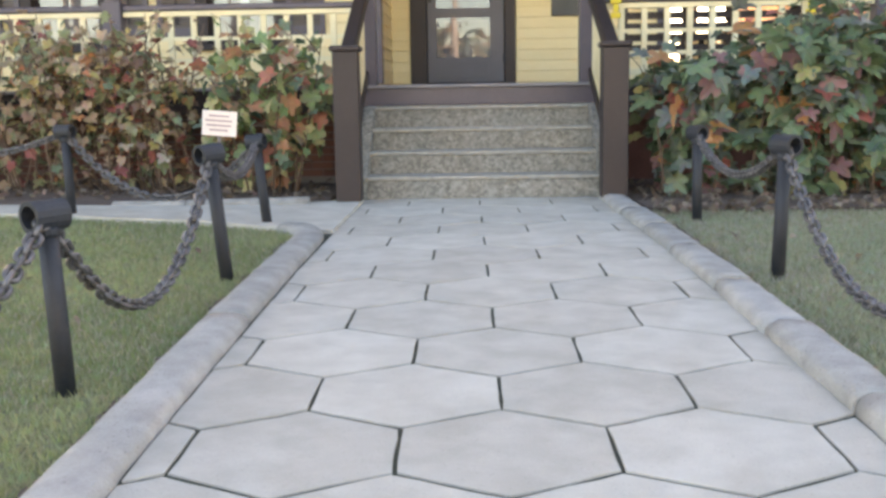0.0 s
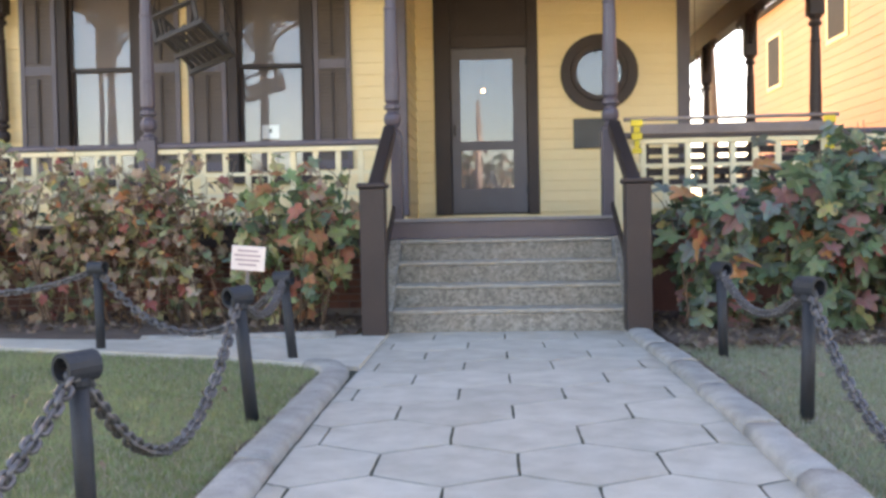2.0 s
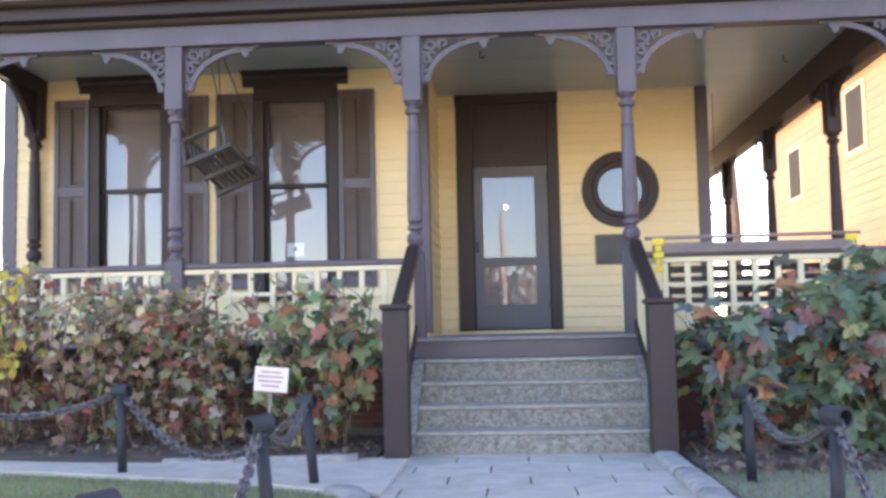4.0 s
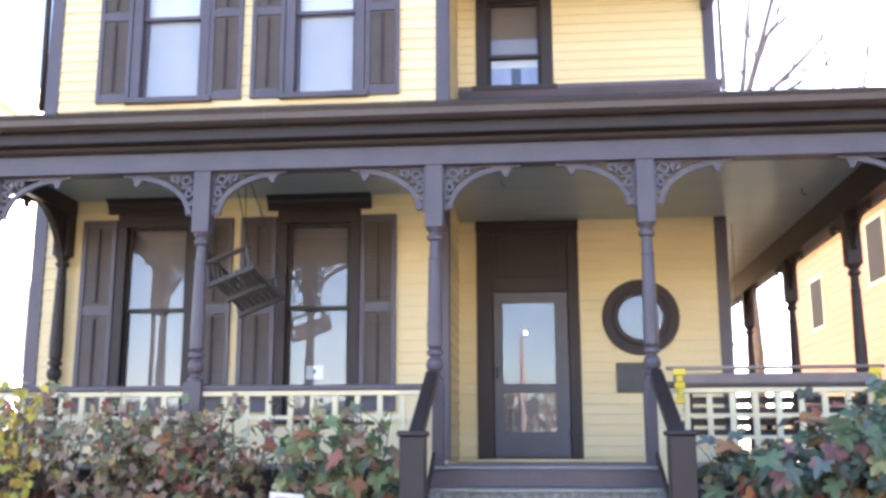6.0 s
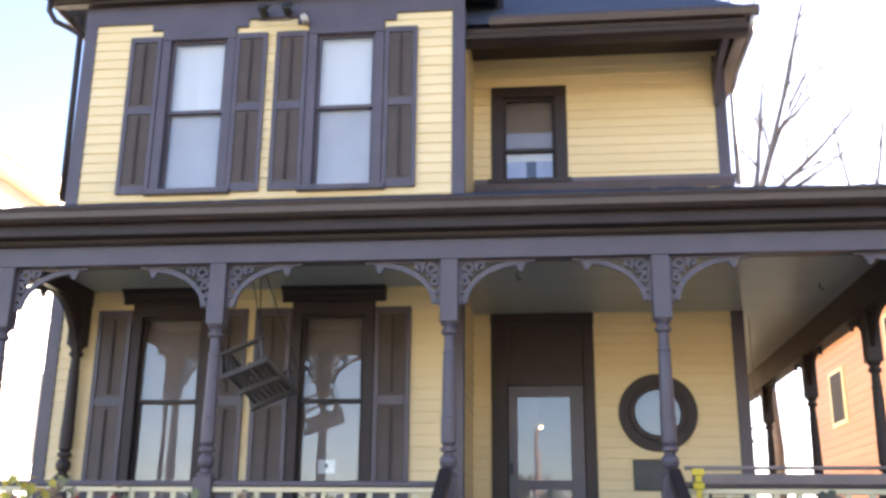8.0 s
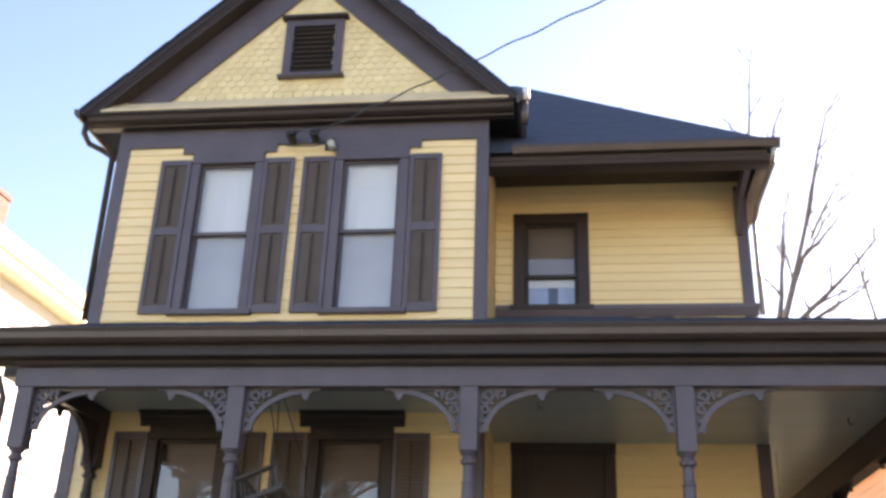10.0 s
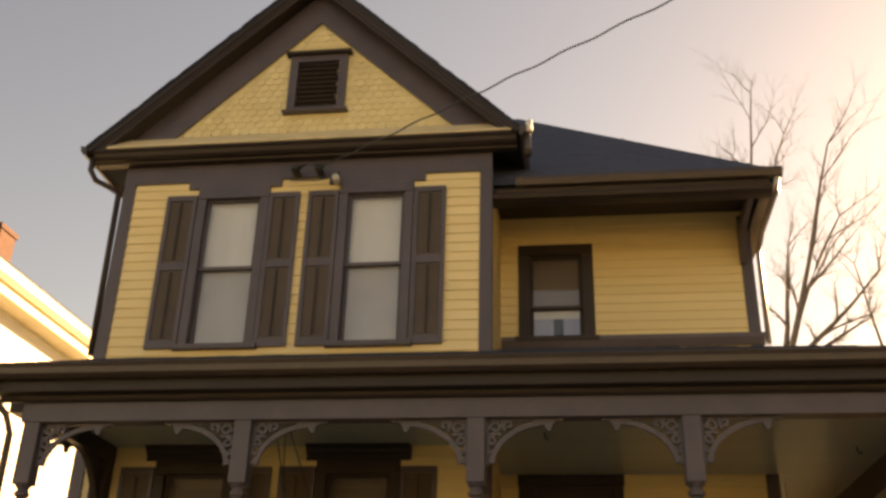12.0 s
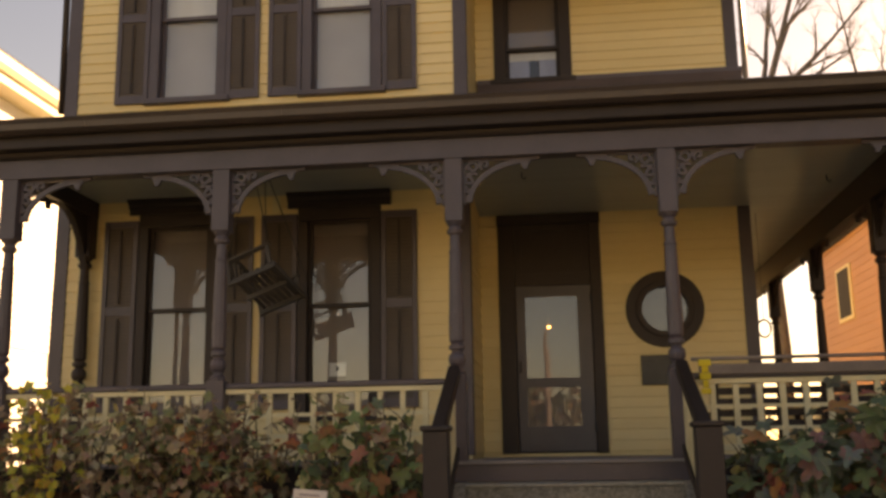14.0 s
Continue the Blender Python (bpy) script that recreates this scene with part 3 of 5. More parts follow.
def sash_window(c, z0, z1, meet, yw, gw, blind_up, blind_low, trim, hood, cw=0.115):
    """A double-hung sash window in its casing."""
    w = new("window")
    w.parent = house
    w["label"] = "double-hung sash window with drawn blind in dark casing"
    for a, b in ((c - gw - cw, c - gw), (c + gw, c + gw + cw)):
        slab("casing", a, b, yw - 0.05, yw + 0.05, z0 + 0.005, z1 - 0.013, trim, w, "", 0.006)
    slab("head_casing", c - gw - cw, c + gw + cw, yw - 0.055, yw + 0.05, z1 - 0.012, z1 + 0.14, trim, w, "", 0.006)
    slab("sill", c - gw - cw - 0.05, c + gw + cw + 0.05, yw - 0.10, yw + 0.10, z0 - 0.065, z0 + 0.004, trim, w, "", 0.008)
    for nm, a, b, y in (("upper_sash", meet - 0.02, z1, yw + 0.015), ("lower_sash", z0, meet + 0.025, yw + 0.052)):
        bm = bmesh.new()
        st = 0.042
        holed(bm, c - gw + 0.001, c + gw - 0.001, a, b, y, y + 0.034, [(c - gw + st, c + gw - st, a + st, b - st)])
        s = part(nm, bm, trim, w)
        g = slab("pane", c - gw + st - 0.004, c + gw - st + 0.004, y + 0.014, y + 0.019, a + st - 0.004, b - st + 0.004, M_GLASS, w)
        mid = Vector((c, y + 0.0165, (a + b) / 2))      # the panes lean back a little, tuned for what the camera sees reflected
        g.matrix_basis = Matrix.Translation(mid) @ Matrix.Rotation(radians(-0.2), 4, 'X') @ Matrix.Translation(-mid)
        g.visible_shadow = False
    slab("blind", c - gw + 0.01, c + gw - 0.01, yw + 0.105, yw + 0.111, meet - 0.02, z1, blind_up, w, "drawn roller blind")
    if blind_low:
        slab("blind", c - gw + 0.01, c + gw - 0.01, yw + 0.116, yw + 0.122, z0, meet, blind_low, w)
    if hood:
        bm = bmesh.new()
        prism(bm, [(yw - 0.03, z1 + 0.141), (yw - 0.06, z1 + 0.141), (yw - 0.06, z1 + 0.20), (yw - 0.09, z1 + 0.22), (yw - 0.10, z1 + 0.255), (yw - 0.155, z1 + 0.285), (yw - 0.155, z1 + 0.31), (yw - 0.03, z1 + 0.31)], c - gw - cw - 0.12, c + gw + cw + 0.12)
        part("hood", bm, trim, w, "moulded dark hood over the window")
    return w


for c, z0, z1, me in W_LOW:
    sash_window(c, z0, z1, me, YW, GW, M_BLIND, M_BLIND, M_TRIM, True)
for c, z0, z1, me in W_UP:
    sash_window(c, z0, z1, me, YW, GW, M_WBLIND, M_GBLIND, M_LAV, False)
wu = sash_window(-0.175, 5.66, 6.86, 6.10, YD, 0.345, M_BLIND, None, M_TRIM, False, 0.155)
slab("blind", -0.51, 0.16, YD + 0.116, YD + 0.122, 5.975, 6.10, M_WBLIND, wu)
for a, b in ((-0.51, -0.22), (-0.09, 0.16)):
    slab("curtain", a, b, YD + 0.126, YD + 0.134, 5.66, 5.99, M_BLUE, wu, "pale blue curtain drawn half aside")
slab("window_card", -2.52, -2.33, YW + 0.09, YW + 0.096, 1.78, 1.93, M_WHITE)
tagged(bpy.data.objects["window_card"], "small white printed card standing in the window", "card")
slab("print_bar", -2.44, -2.41, YW + 0.087, YW + 0.0895, 1.84, 1.89, M_IRON, bpy.data.objects["window_card"])


def shutter(x0, x1, z0, z1, y):
    """A louvred shutter: stiles, three rails, two louvred fields with a rod."""
    s = new("shutter")
    s.parent = house
    s["label"] = "brown louvred wooden shutter standing open"
    st = 0.055
    for a, b in ((x0, x0 + st), (x1 - st, x1)):
        slab("stile", a, b, y - 0.036, y, z0, z1, M_LAV, s, "", 0.004)
    zm = z0 + (z1 - z0) * 0.52
    for a, b in ((z0, z0 + 0.10), (zm - 0.05, zm + 0.05), (z1 - 0.075, z1)):
        slab("rail", x0 + st, x1 - st, y - 0.034, y - 0.002, a, b, M_LAV, s)
    bm = bmesh.new()
    for a, b in ((z0 + 0.10, zm - 0.05), (zm + 0.05, z1 - 0.075)):
        n = int((b - a) / 0.042)
        for k in range(n):
            z = a + (k + 0.5) * (b - a) / n
            prism(bm, [(y - 0.018, z - 0.025), (y - 0.022, z - 0.021), (y - 0.012, z + 0.023), (y - 0.006, z + 0.021)], x0 + st, x1 - st)
    ob = part("louvres", bm, M_SHUT, s, "brown louvre slats")
    ob["kind"] = "stuff"
    for a, b in ((z0 + 0.14, zm - 0.09), (zm + 0.09, z1 - 0.11)):
        slab("tilt_rod", (x0 + x1) / 2 - 0.009, (x0 + x1) / 2 + 0.009, y - 0.046, y - 0.03, a, b, M_TRIM, s)


for x0, x1 in ((-5.15, -4.745), (-3.785, -3.375), (-3.285, -2.865), (-1.905, -1.5)):
    shutter(x0, x1, 1.42, 3.62, YW - 0.026)
for x0, x1 in ((-5.125, -4.72), (-3.76, -3.36), (-3.25, -2.85), (-1.885, -1.485)):
    shutter(x0, x1, 5.06, 7.16, YW - 0.026)

# frieze above the upper windows, and the lintel boards
slab("frieze", XL - 0.02, XB + 0.02, YW - 0.038, YW - 0.001, 7.37, 7.66, M_LAV, house, "dark painted frieze board")
for c, *_ in W_UP:
    slab("lintel", c - 0.62, c + 0.62, YW - 0.045, YW - 0.002, 7.262, 7.368, M_LAV, house)
bm = bmesh.new()
prism(bm, [(YD - 0.036, 5.50), (YD - 0.05, 5.50), (YD - 0.09, 5.60), (YD - 0.09, 5.655), (YD - 0.001, 5.655), (YD - 0.001, 5.50)], XB + 0.03, XR + 0.05)
part("base_trim", bm, M_LAV, house, "dark board where porch roof meets the wall")

# gable: boxed cornice, pent roof, scale shingles, rakes
XA, ZA = -3.29, 10.28           # ridge of the wall
XA2, ZA2 = -3.36, 10.54         # ridge at the verge
EL, ER, ZE = -6.24, -0.53, 7.80
bm = bmesh.new()
prism(bm, [(YW - 0.04, 7.62), (YW - 0.15, 7.62), (YW - 0.16, 7.645), (YW - 0.21, 7.65), (YW - 0.25, 7.68), (YW - 0.27, 7.73), (YW - 0.30, 7.75), (YW - 0.30, 7.775), (YW - 0.04, 7.80)], EL + 0.10, ER - 0.06)
part("cornice", bm, M_TRIM, house, "dark moulded eave cornice")
bm = bmesh.new()
prism(bm, [(YW - 0.315, 7.777), (YW - 0.315, 7.80), (YW - 0.01, 8.09), (YW - 0.01, 7.80)], EL + 0.28, ER - 0.12)
part("pent_roof", bm, M_PENT, house, "cream painted sloping skirt below the gable")
bm = bmesh.new()
prism(bm, [(XL, 7.63), (XB, 7.63), (XA, 10.05)], YW, YW + 0.12, "y")
gable = part("gable_wall", bm, M_SHINGLE, house, "cream scale shingles")
bm = bmesh.new()
sw, sh = 0.132, 0.155
pts = [(-sw / 2 + 0.003, sh)] + [(-sw / 2 * math.cos(a) * 0.97, 0.05 - 0.05 * math.sin(a)) for a in [i * math.pi / 6 for i in range(7)]] + [(sw / 2 - 0.003, sh)]
front = [bm.verts.new((u, -0.022 + 0.016 * v / sh, v)) for u, v in pts]
back = [bm.verts.new((u, -0.008 + 0.006 * v / sh, v)) for u, v in pts]
bm.faces.new(front)
for i in range(len(pts)):
    bm.faces.new((front[i], front[(i + 1) % len(pts)], back[(i + 1) % len(pts)], back[i]))
bmesh.ops.recalc_face_normals(bm, faces=bm.faces[:])
SCALE = bpy.data.meshes.new("scale_shingle")
bm.to_mesh(SCALE)
bm.free()
SCALE.materials.append(M_SHINGLE)
r = 0
z = 8.07
while z < 9.9:
    half = (10.02 - z) * 1.03
    n = int(half / sw) + 1
    for k in range(-n, n + 1):
        x = XA + (k + (0.5 if r % 2 else 0)) * sw
        if abs(x - XA) < half and not (abs(x + 3.275) < 0.30 and 8.40 < z + 0.06 < 9.22):
            piece("scale_shingle", SCALE, gable, pose(x, YW - 0.001, z, 0, random.uniform(-1.5, 1.5), 0))
    z += 0.098
    r += 1
# gable vent
vent = new("gable_vent")
vent.parent = house
vent["label"] = "louvred attic vent in a dark frame"
VX0, VX1, VZ0, VZ1 = -3.56, -2.99, 8.44, 9.18
bm = bmesh.new()
holed(bm, VX0 - 0.11, VX1 + 0.11, VZ0 - 0.04, VZ1 + 0.10, YW - 0.07, YW + 0.0, [(VX0, VX1, VZ0, VZ1)])
part("vent_frame", bm, M_LAV, vent)
slab("vent_cap", VX0 - 0.17, VX1 + 0.17, YW - 0.13, YW - 0.001, VZ1 + 0.101, VZ1 + 0.155, M_TRIM, vent, "", 0.01)
slab("vent_sill", VX0 - 0.16, VX1 + 0.16, YW - 0.11, YW - 0.001, VZ0 - 0.085, VZ0 - 0.041, M_LAV, vent, "", 0.01)
slab("vent_back", VX0, VX1, YW - 0.012, YW - 0.004, VZ0, VZ1, M_DARK, vent)
for k in range(10):
    z = VZ0 + (k + 0.5) * 0.074
    bm = bmesh.new()
    prism(bm, [(YW - 0.062, z - 0.028), (YW - 0.062, z - 0.018), (YW - 0.016, z + 0.03), (YW - 0.016, z + 0.02)], VX0, VX1)
    part("slat", bm, M_TRIM, vent)


def rake(sgn, xe):
    """One sloping side of the gable: roof slab, crown, soffit and the flat board on the wall."""
    def q(x, dz):
        return (x, ZA2 - (ZA2 - ZE) * abs(x - XA2) / abs(xe - XA2) + dz)

    def w(x, dz):
        return (x, ZA - 0.953 * abs(x - XA) + dz)
    bm = bmesh.new()
    prism(bm, [q(XA2, 0), q(xe, 0), q(xe, -0.05), q(XA2, -0.05)], YW - 0.33, 18.0, "y")
    part("roof", bm, M_ROOF, house, "dark shingle roof of the gable")
    bm = bmesh.new()
    n = 30
    for k in range(n):       # ragged shingle ends along the verge
        x0, x1 = (XA2 + (xe - XA2) * (k + e) / n for e in (0.02, 0.98))
        d = random.uniform(0.004, 0.016)
        prism(bm, [q(x0, d), q(x1, d), q(x1, -0.012), q(x0, -0.012)], YW - 0.345 - random.uniform(0, 0.015), YW + 0.3, "y")
    part("verge_shingles", bm, M_ROOF, house)["kind"] = "stuff"
    for nm, hi, lo, e0, e1, ya, yb in (("rake_crown", -0.052, -0.12, 0.02, 0.06, -0.325, -0.255), ("rake_mould", -0.121, -0.15, 0.07, 0.10, -0.30, -0.235), ("rake_board", -0.151, -0.235, 0.11, 0.18, -0.28, -0.22)):
        bm = bmesh.new()
        prism(bm, [q(XA2, hi), q(xe - sgn * e0, hi), q(xe - sgn * e1, lo), q(XA2, lo)], YW + ya, YW + yb, "y")
        part(nm, bm, M_LAV if nm == "rake_mould" else M_TRIM, house, "dark moulded rake board")
    bm = bmesh.new()
    prism(bm, [q(XA2, -0.11), q(xe - sgn * 0.1, -0.11), q(xe - sgn * 0.14, -0.15), q(XA2, -0.15)], YW - 0.219, YW - 0.001, "y")
    part("rake_soffit", bm, M_TRIM, house)
    bm = bmesh.new()
    prism(bm, [w(XA, 0.10), w(XA + sgn * 2.45, 0.10), w(XA + sgn * 2.0, -0.44), w(XA, -0.44)], YW - 0.055, YW - 0.026, "y")
    part("rake_frieze", bm, M_LAV, house, "flat dark board under the rake")


rake(-1, EL)
rake(1, ER)

# right-hand hipped roof, its eave and gutters
ZR, YR, XRE = 7.30, 10.85, 2.59
RS = (10.80 - ZR) / (14.80 - YR)       # pitch
PK = (-0.80, 14.80, 10.80)
bm = bmesh.new()
v = [bm.verts.new(c) for c in ((-1.2, YR, ZR), (XRE, YR, ZR), (XRE, 22.4, ZR), PK, (-0.8, 22.4, 10.80), (-1.2, 14.8, 10.80))]
bm.faces.new((v[0], v[1], v[3], v[5]))
bm.faces.new((v[1], v[2], v[4], v[3]))
ext = bmesh.ops.extrude_face_region(bm, geom=bm.faces[:])
for g in ext["geom"]:
    if isinstance(g, bmesh.types.BMVert):
        g.co.z -= 0.06
part("hip_roof", bm, M_ROOF, house, "dark blue-grey asphalt shingle hip roof")
bm = bmesh.new()
v = [bm.verts.new(c) for c in ((-3.3, 16, 10.2), (-0.8, 16, 10.75), (-0.8, 22.4, 10.75), (-3.3, 22.4, 10.2), (-6.1, 16, 7.6), (-6.1, 22.4, 7.6))]
bm.faces.new((v[0], v[1], v[2], v[3]))
bm.faces.new((v[0], v[3], v[5], v[4]))
part("rear_roof", bm, M_ROOF, house)
bm = bmesh.new()
sx = math.hypot(1, 0.94)
for k in range(24):
    y = YR + 0.02 + k * 0.155
    z = ZR + (y - YR) * RS
    xr = XRE - (XRE + 0.8) * (y - YR) / (14.8 - YR)
    x = -1.1
    while x < xr - 0.1:
        w = random.choice((0.25, 0.3, 0.33))
        prism(bm, [(y - 0.002, z + 0.003), (y - 0.006, z + 0.010 + random.uniform(0, 0.003)), (y + 0.15, z + 0.146), (y + 0.152, z + 0.138)], x, max(x + 0.02, min(x + w - 0.006, xr - 0.16)))
        x += w
hs = part("roof_shingles", bm, M_ROOF, house, "rows of asphalt shingles")
hs["kind"] = "stuff"
bm = bmesh.new()
prism(bm, [(YR - 0.02, ZR - 0.02), (YR - 0.10, ZR - 0.005), (YR - 0.105, ZR - 0.05), (YR - 0.08, ZR - 0.115), (YR - 0.02, ZR - 0.125)], -0.62, XRE + 0.02)
part("eave_gutter", bm, M_GUTTER, house, "dark metal eave gutter")
bm = bmesh.new()
prism(bm, [(YR - 0.0, ZR - 0.126), (YR + 0.03, ZR - 0.20), (YR - 0.09, ZR - 0.235), (YR - 0.12, ZR - 0.265), (YR - 0.10, ZR - 0.31), (YR - 0.02, ZR - 0.335), (YR + 0.10, ZR - 0.345), (YR + 0.12, 7.25), (YD - 0.04, 7.42), (YD - 0.04, 7.60), (YR + 0.30, 7.42)], -0.92, XRE - 0.12)
part("box_eave", bm, M_TRIM, house, "dark boxed eave above the recessed wall")
bm = bmesh.new()
box(bm, XR, XRE, YR + 0.3, 22, ZR - 0.2, ZR + 0.0)
part("side_eave", bm, M_TRIM, house)
# downpipes at the right and left corners
bm = bmesh.new()
tube(bm, [(2.55, YR - 0.03, 7.20), (2.54, YR + 0.08, 7.04), (2.50, YD - 0.35, 6.93), (2.48, YD - 0.10, 6.75), (2.48, YD - 0.06, 5.5)], 0.036, 8)
part("downpipe", bm, M_ZINC, house, "grey metal downpipe at the corner")
bm = bmesh.new()
prism(bm, [(YD - 0.05, 6.62), (YD - 0.12, 6.62), (YD - 0.45, 6.98), (YR + 0.2, 7.08), (YR + 0.2, 7.16), (YD - 0.05, 7.16)], 2.24, 2.31)
part("eave_bracket", bm, M_LAV, house, "curved dark eave bracket")
bm = bmesh.new()
tube(bm, [(-6.17, YW - 0.22, 7.70), (-6.18, YW - 0.21, 7.52), (-6.12, YW - 0.14, 7.40), (-5.96, YW - 0.05, 7.34), (-5.83, YW - 0.02, 7.24), (-5.80, YW - 0.02, 5.0)], 0.04, 8)
part("downpipe", bm, M_TRIM, house, "dark bent downpipe under the eave")
for xg, sg in ((EL + 0.02, -1), (ER - 0.02, 1)):
    bm = bmesh.new()
    prism(bm, [(xg, 7.80), (xg + sg * 0.09, 7.82), (xg + sg * 0.08, 7.74), (xg + sg * 0.03, 7.68), (xg, 7.68)], YW - 0.34, YW + (0.9 if sg > 0 else 8), "y")
    part("side_gutter", bm, M_GUTTER, house)
bm = bmesh.new()
tube(bm, [(-0.43, YW - 0.30, 7.90), (-0.43, YW - 0.29, 7.74)], 0.042, 8)
part("gutter_outlet", bm, M_WHITE, house, "white gutter end piece")
bm = bmesh.new()
tube(bm, [(-0.45, YW - 0.27, 7.735), (-0.45, YW - 0.25, 7.42)], 0.04, 8)
part("downpipe", bm, M_GUTTER, house, "short dark downpipe onto the hip roof")
body_parts = list(house.children)

# ---- porch ----
PX0, PX1 = -5.75, 4.0
PYW, PYD, PXB, PXR = (K * q for q in (YW, YD, XB, XR))     # the body's walls as scaled by BODY
fl = slab("porch_floor", PX0, PX1, YP + 0.02, PYD + 0.0, ZF - 0.1, ZF - 0.022, M_FLOOR, house)
slab("porch_floor", PXR, PX1, PYD, 22, ZF - 0.1, ZF - 0.022, M_FLOOR, house)
bm = bmesh.new()
prism(bm, [(0, -0.02), (1, -0.02), (1, 0.0), (0, 0.0)], 0.002, 0.083)
FB = bpy.data.meshes.new("floor_board")
bmesh.ops.recalc_face_normals(bm, faces=bm.faces[:])
bm.to_mesh(FB)
bm.free()
FB.materials.append(M_FLOOR)
x = PX0
while x < PX1:
    y1 = PYD - 0.001 if x > PXB else PYW - 0.001
    piece("floor_board", FB, fl, pose(x, YP - 0.03, ZF) @ Matrix.Diagonal((1, y1 - YP + 0.03, 1, 1)))
    x += 0.085
slab("porch_nosing", PX0 - 0.02, PX1, YP - 0.055, YP - 0.031, ZF - 0.028, ZF + 0.003, M_FLOOR, house, "worn pale edge of the porch floor", 0.005)
slab("porch_fascia", PX0, -1.0, YP - 0.015, YP + 0.019, ZF - 0.24, ZF - 0.03, M_TRIM, house, "dark board below the porch floor")
slab("porch_fascia", 1.25, PX1, YP - 0.015, YP + 0.019, ZF - 0.24, ZF - 0.03, M_TRIM, house)
slab("top_riser", -0.995, 1.245, YP - 0.02, YP + 0.019, 0.713, ZF - 0.03, M_LAV, house, "dark painted board riser below the porch floor", 0.003)
bm = bmesh.new()
box(bm, PX0, -0.97, YP + 0.22, YP + 0.36, -0.1, 0.80)
found = part("foundation", bm, M_MORTAR, house, "old dark red brick foundation")
bm = bmesh.new()
box(bm, 0.004, 0.202, -0.012, 0.05, 0.004, 0.063)
BR = bpy.data.meshes.new("brick")
bmesh.ops.recalc_face_normals(bm, faces=bm.faces[:])
bm.to_mesh(BR)
bm.free()
BR.materials.append(M_BRICK)
for r in range(10):
    for k in range(23):
        piece("brick", BR, found, pose(PX0 + 0.02 + k * 0.206 + (0.1 if r % 2 else 0), YP + 0.22 + random.uniform(-0.002, 0.002), 0.05 + r * 0.07))
slab("foundation", 1.2, PX1, YP + 0.22, YP + 0.36, -0.1, 0.80, M_BRICK, house)

# porch ceiling, beam, cornice, gutter, roof
ZC = 4.18
YB = 9.40                        # post line
XPL, XPR = -5.56, 3.80
slab("porch_ceiling", PX0 - 0.22, PX1 + 0.02, YB + 0.09, PYD - 0.001, ZC, ZC + 0.05, M_CEIL, house, "grey-green boarded porch ceiling")
slab("porch_ceiling", PXR + 0.03, PX1 + 0.02, PYD, 22, ZC, ZC + 0.05, M_CEIL, house)
slab("porch_beam", XPL - 0.12, PX1, YB - 0.10, YB + 0.088, 3.82, 4.02, M_LAV, house, "dark lavender-brown porch beam", 0.004)
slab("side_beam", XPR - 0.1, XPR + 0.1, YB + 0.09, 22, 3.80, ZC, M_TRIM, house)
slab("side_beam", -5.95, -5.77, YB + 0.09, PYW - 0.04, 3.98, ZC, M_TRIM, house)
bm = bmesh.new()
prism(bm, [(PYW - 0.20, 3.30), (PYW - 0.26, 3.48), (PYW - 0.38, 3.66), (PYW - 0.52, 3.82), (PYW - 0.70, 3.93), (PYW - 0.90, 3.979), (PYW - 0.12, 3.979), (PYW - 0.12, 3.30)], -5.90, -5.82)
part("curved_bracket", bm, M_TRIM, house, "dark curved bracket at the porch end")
RX0, RX1 = -5.98, 4.38
bm = bmesh.new()
prism(bm, [(YB - 0.10, 4.021), (YB - 0.145, 4.021), (YB - 0.165, 4.045), (YB - 0.175, 4.075), (YB - 0.30, 4.08), (YB - 0.305, 4.09), (YB - 0.305, 4.21), (YB - 0.10, 4.23)], RX0 + 0.05, RX1)
part("porch_cornice", bm, M_TRIM, house, "dark stepped porch cornice")
bm = bmesh.new()
prism(bm, [(YB - 0.30, 4.231), (YB - 0.34, 4.195), (YB - 0.40, 4.195), (YB - 0.45, 4.23), (YB - 0.46, 4.29), (YB - 0.48, 4.33), (YB - 0.465, 4.338), (YB - 0.44, 4.325), (YB - 0.30, 4.325)], RX0, RX1 + 0.05)
part("porch_gutter", bm, M_GUTTER, house, "dark brown metal porch gutter")
for gx_ in (-4.62, -2.6, -0.5, 1.6, 3.2):
    bm = bmesh.new()
    prism(bm, [(YB - 0.34, 4.192), (YB - 0.40, 4.190), (YB - 0.455, 4.23), (YB - 0.465, 4.29), (YB - 0.485, 4.334), (YB - 0.46, 4.342), (YB - 0.43, 4.32)], gx_, gx_ + 0.03)
    part("gutter_joint", bm, M_GUTTER, house)


def proof(y):
    return 4.325 + 0.372 * (y - 8.97)


bm = bmesh.new()
v = [bm.verts.new(c) for c in ((RX0, 8.97, proof(8.97)), (RX1, 8.97, proof(8.97)), (PXR + 0.02, PYW, proof(PYW)), (PXR + 0.02, PYD, proof(PYD)), (RX0, PYD, proof(PYD)), (RX1, 22, proof(8.97)), (PXR + 0.02, 22, proof(PYW)))]
bm.faces.new((v[0], v[1], v[2], v[3], v[4]))
bm.faces.new((v[1], v[5], v[6], v[2]))
ext = bmesh.ops.extrude_face_region(bm, geom=bm.faces[:])
for g in ext["geom"]:
    if isinstance(g, bmesh.types.BMVert):
        g.co.z -= 0.05
part("porch_roof", bm, M_ROOF, house, "dark asphalt shingle porch roof")
bm = bmesh.new()
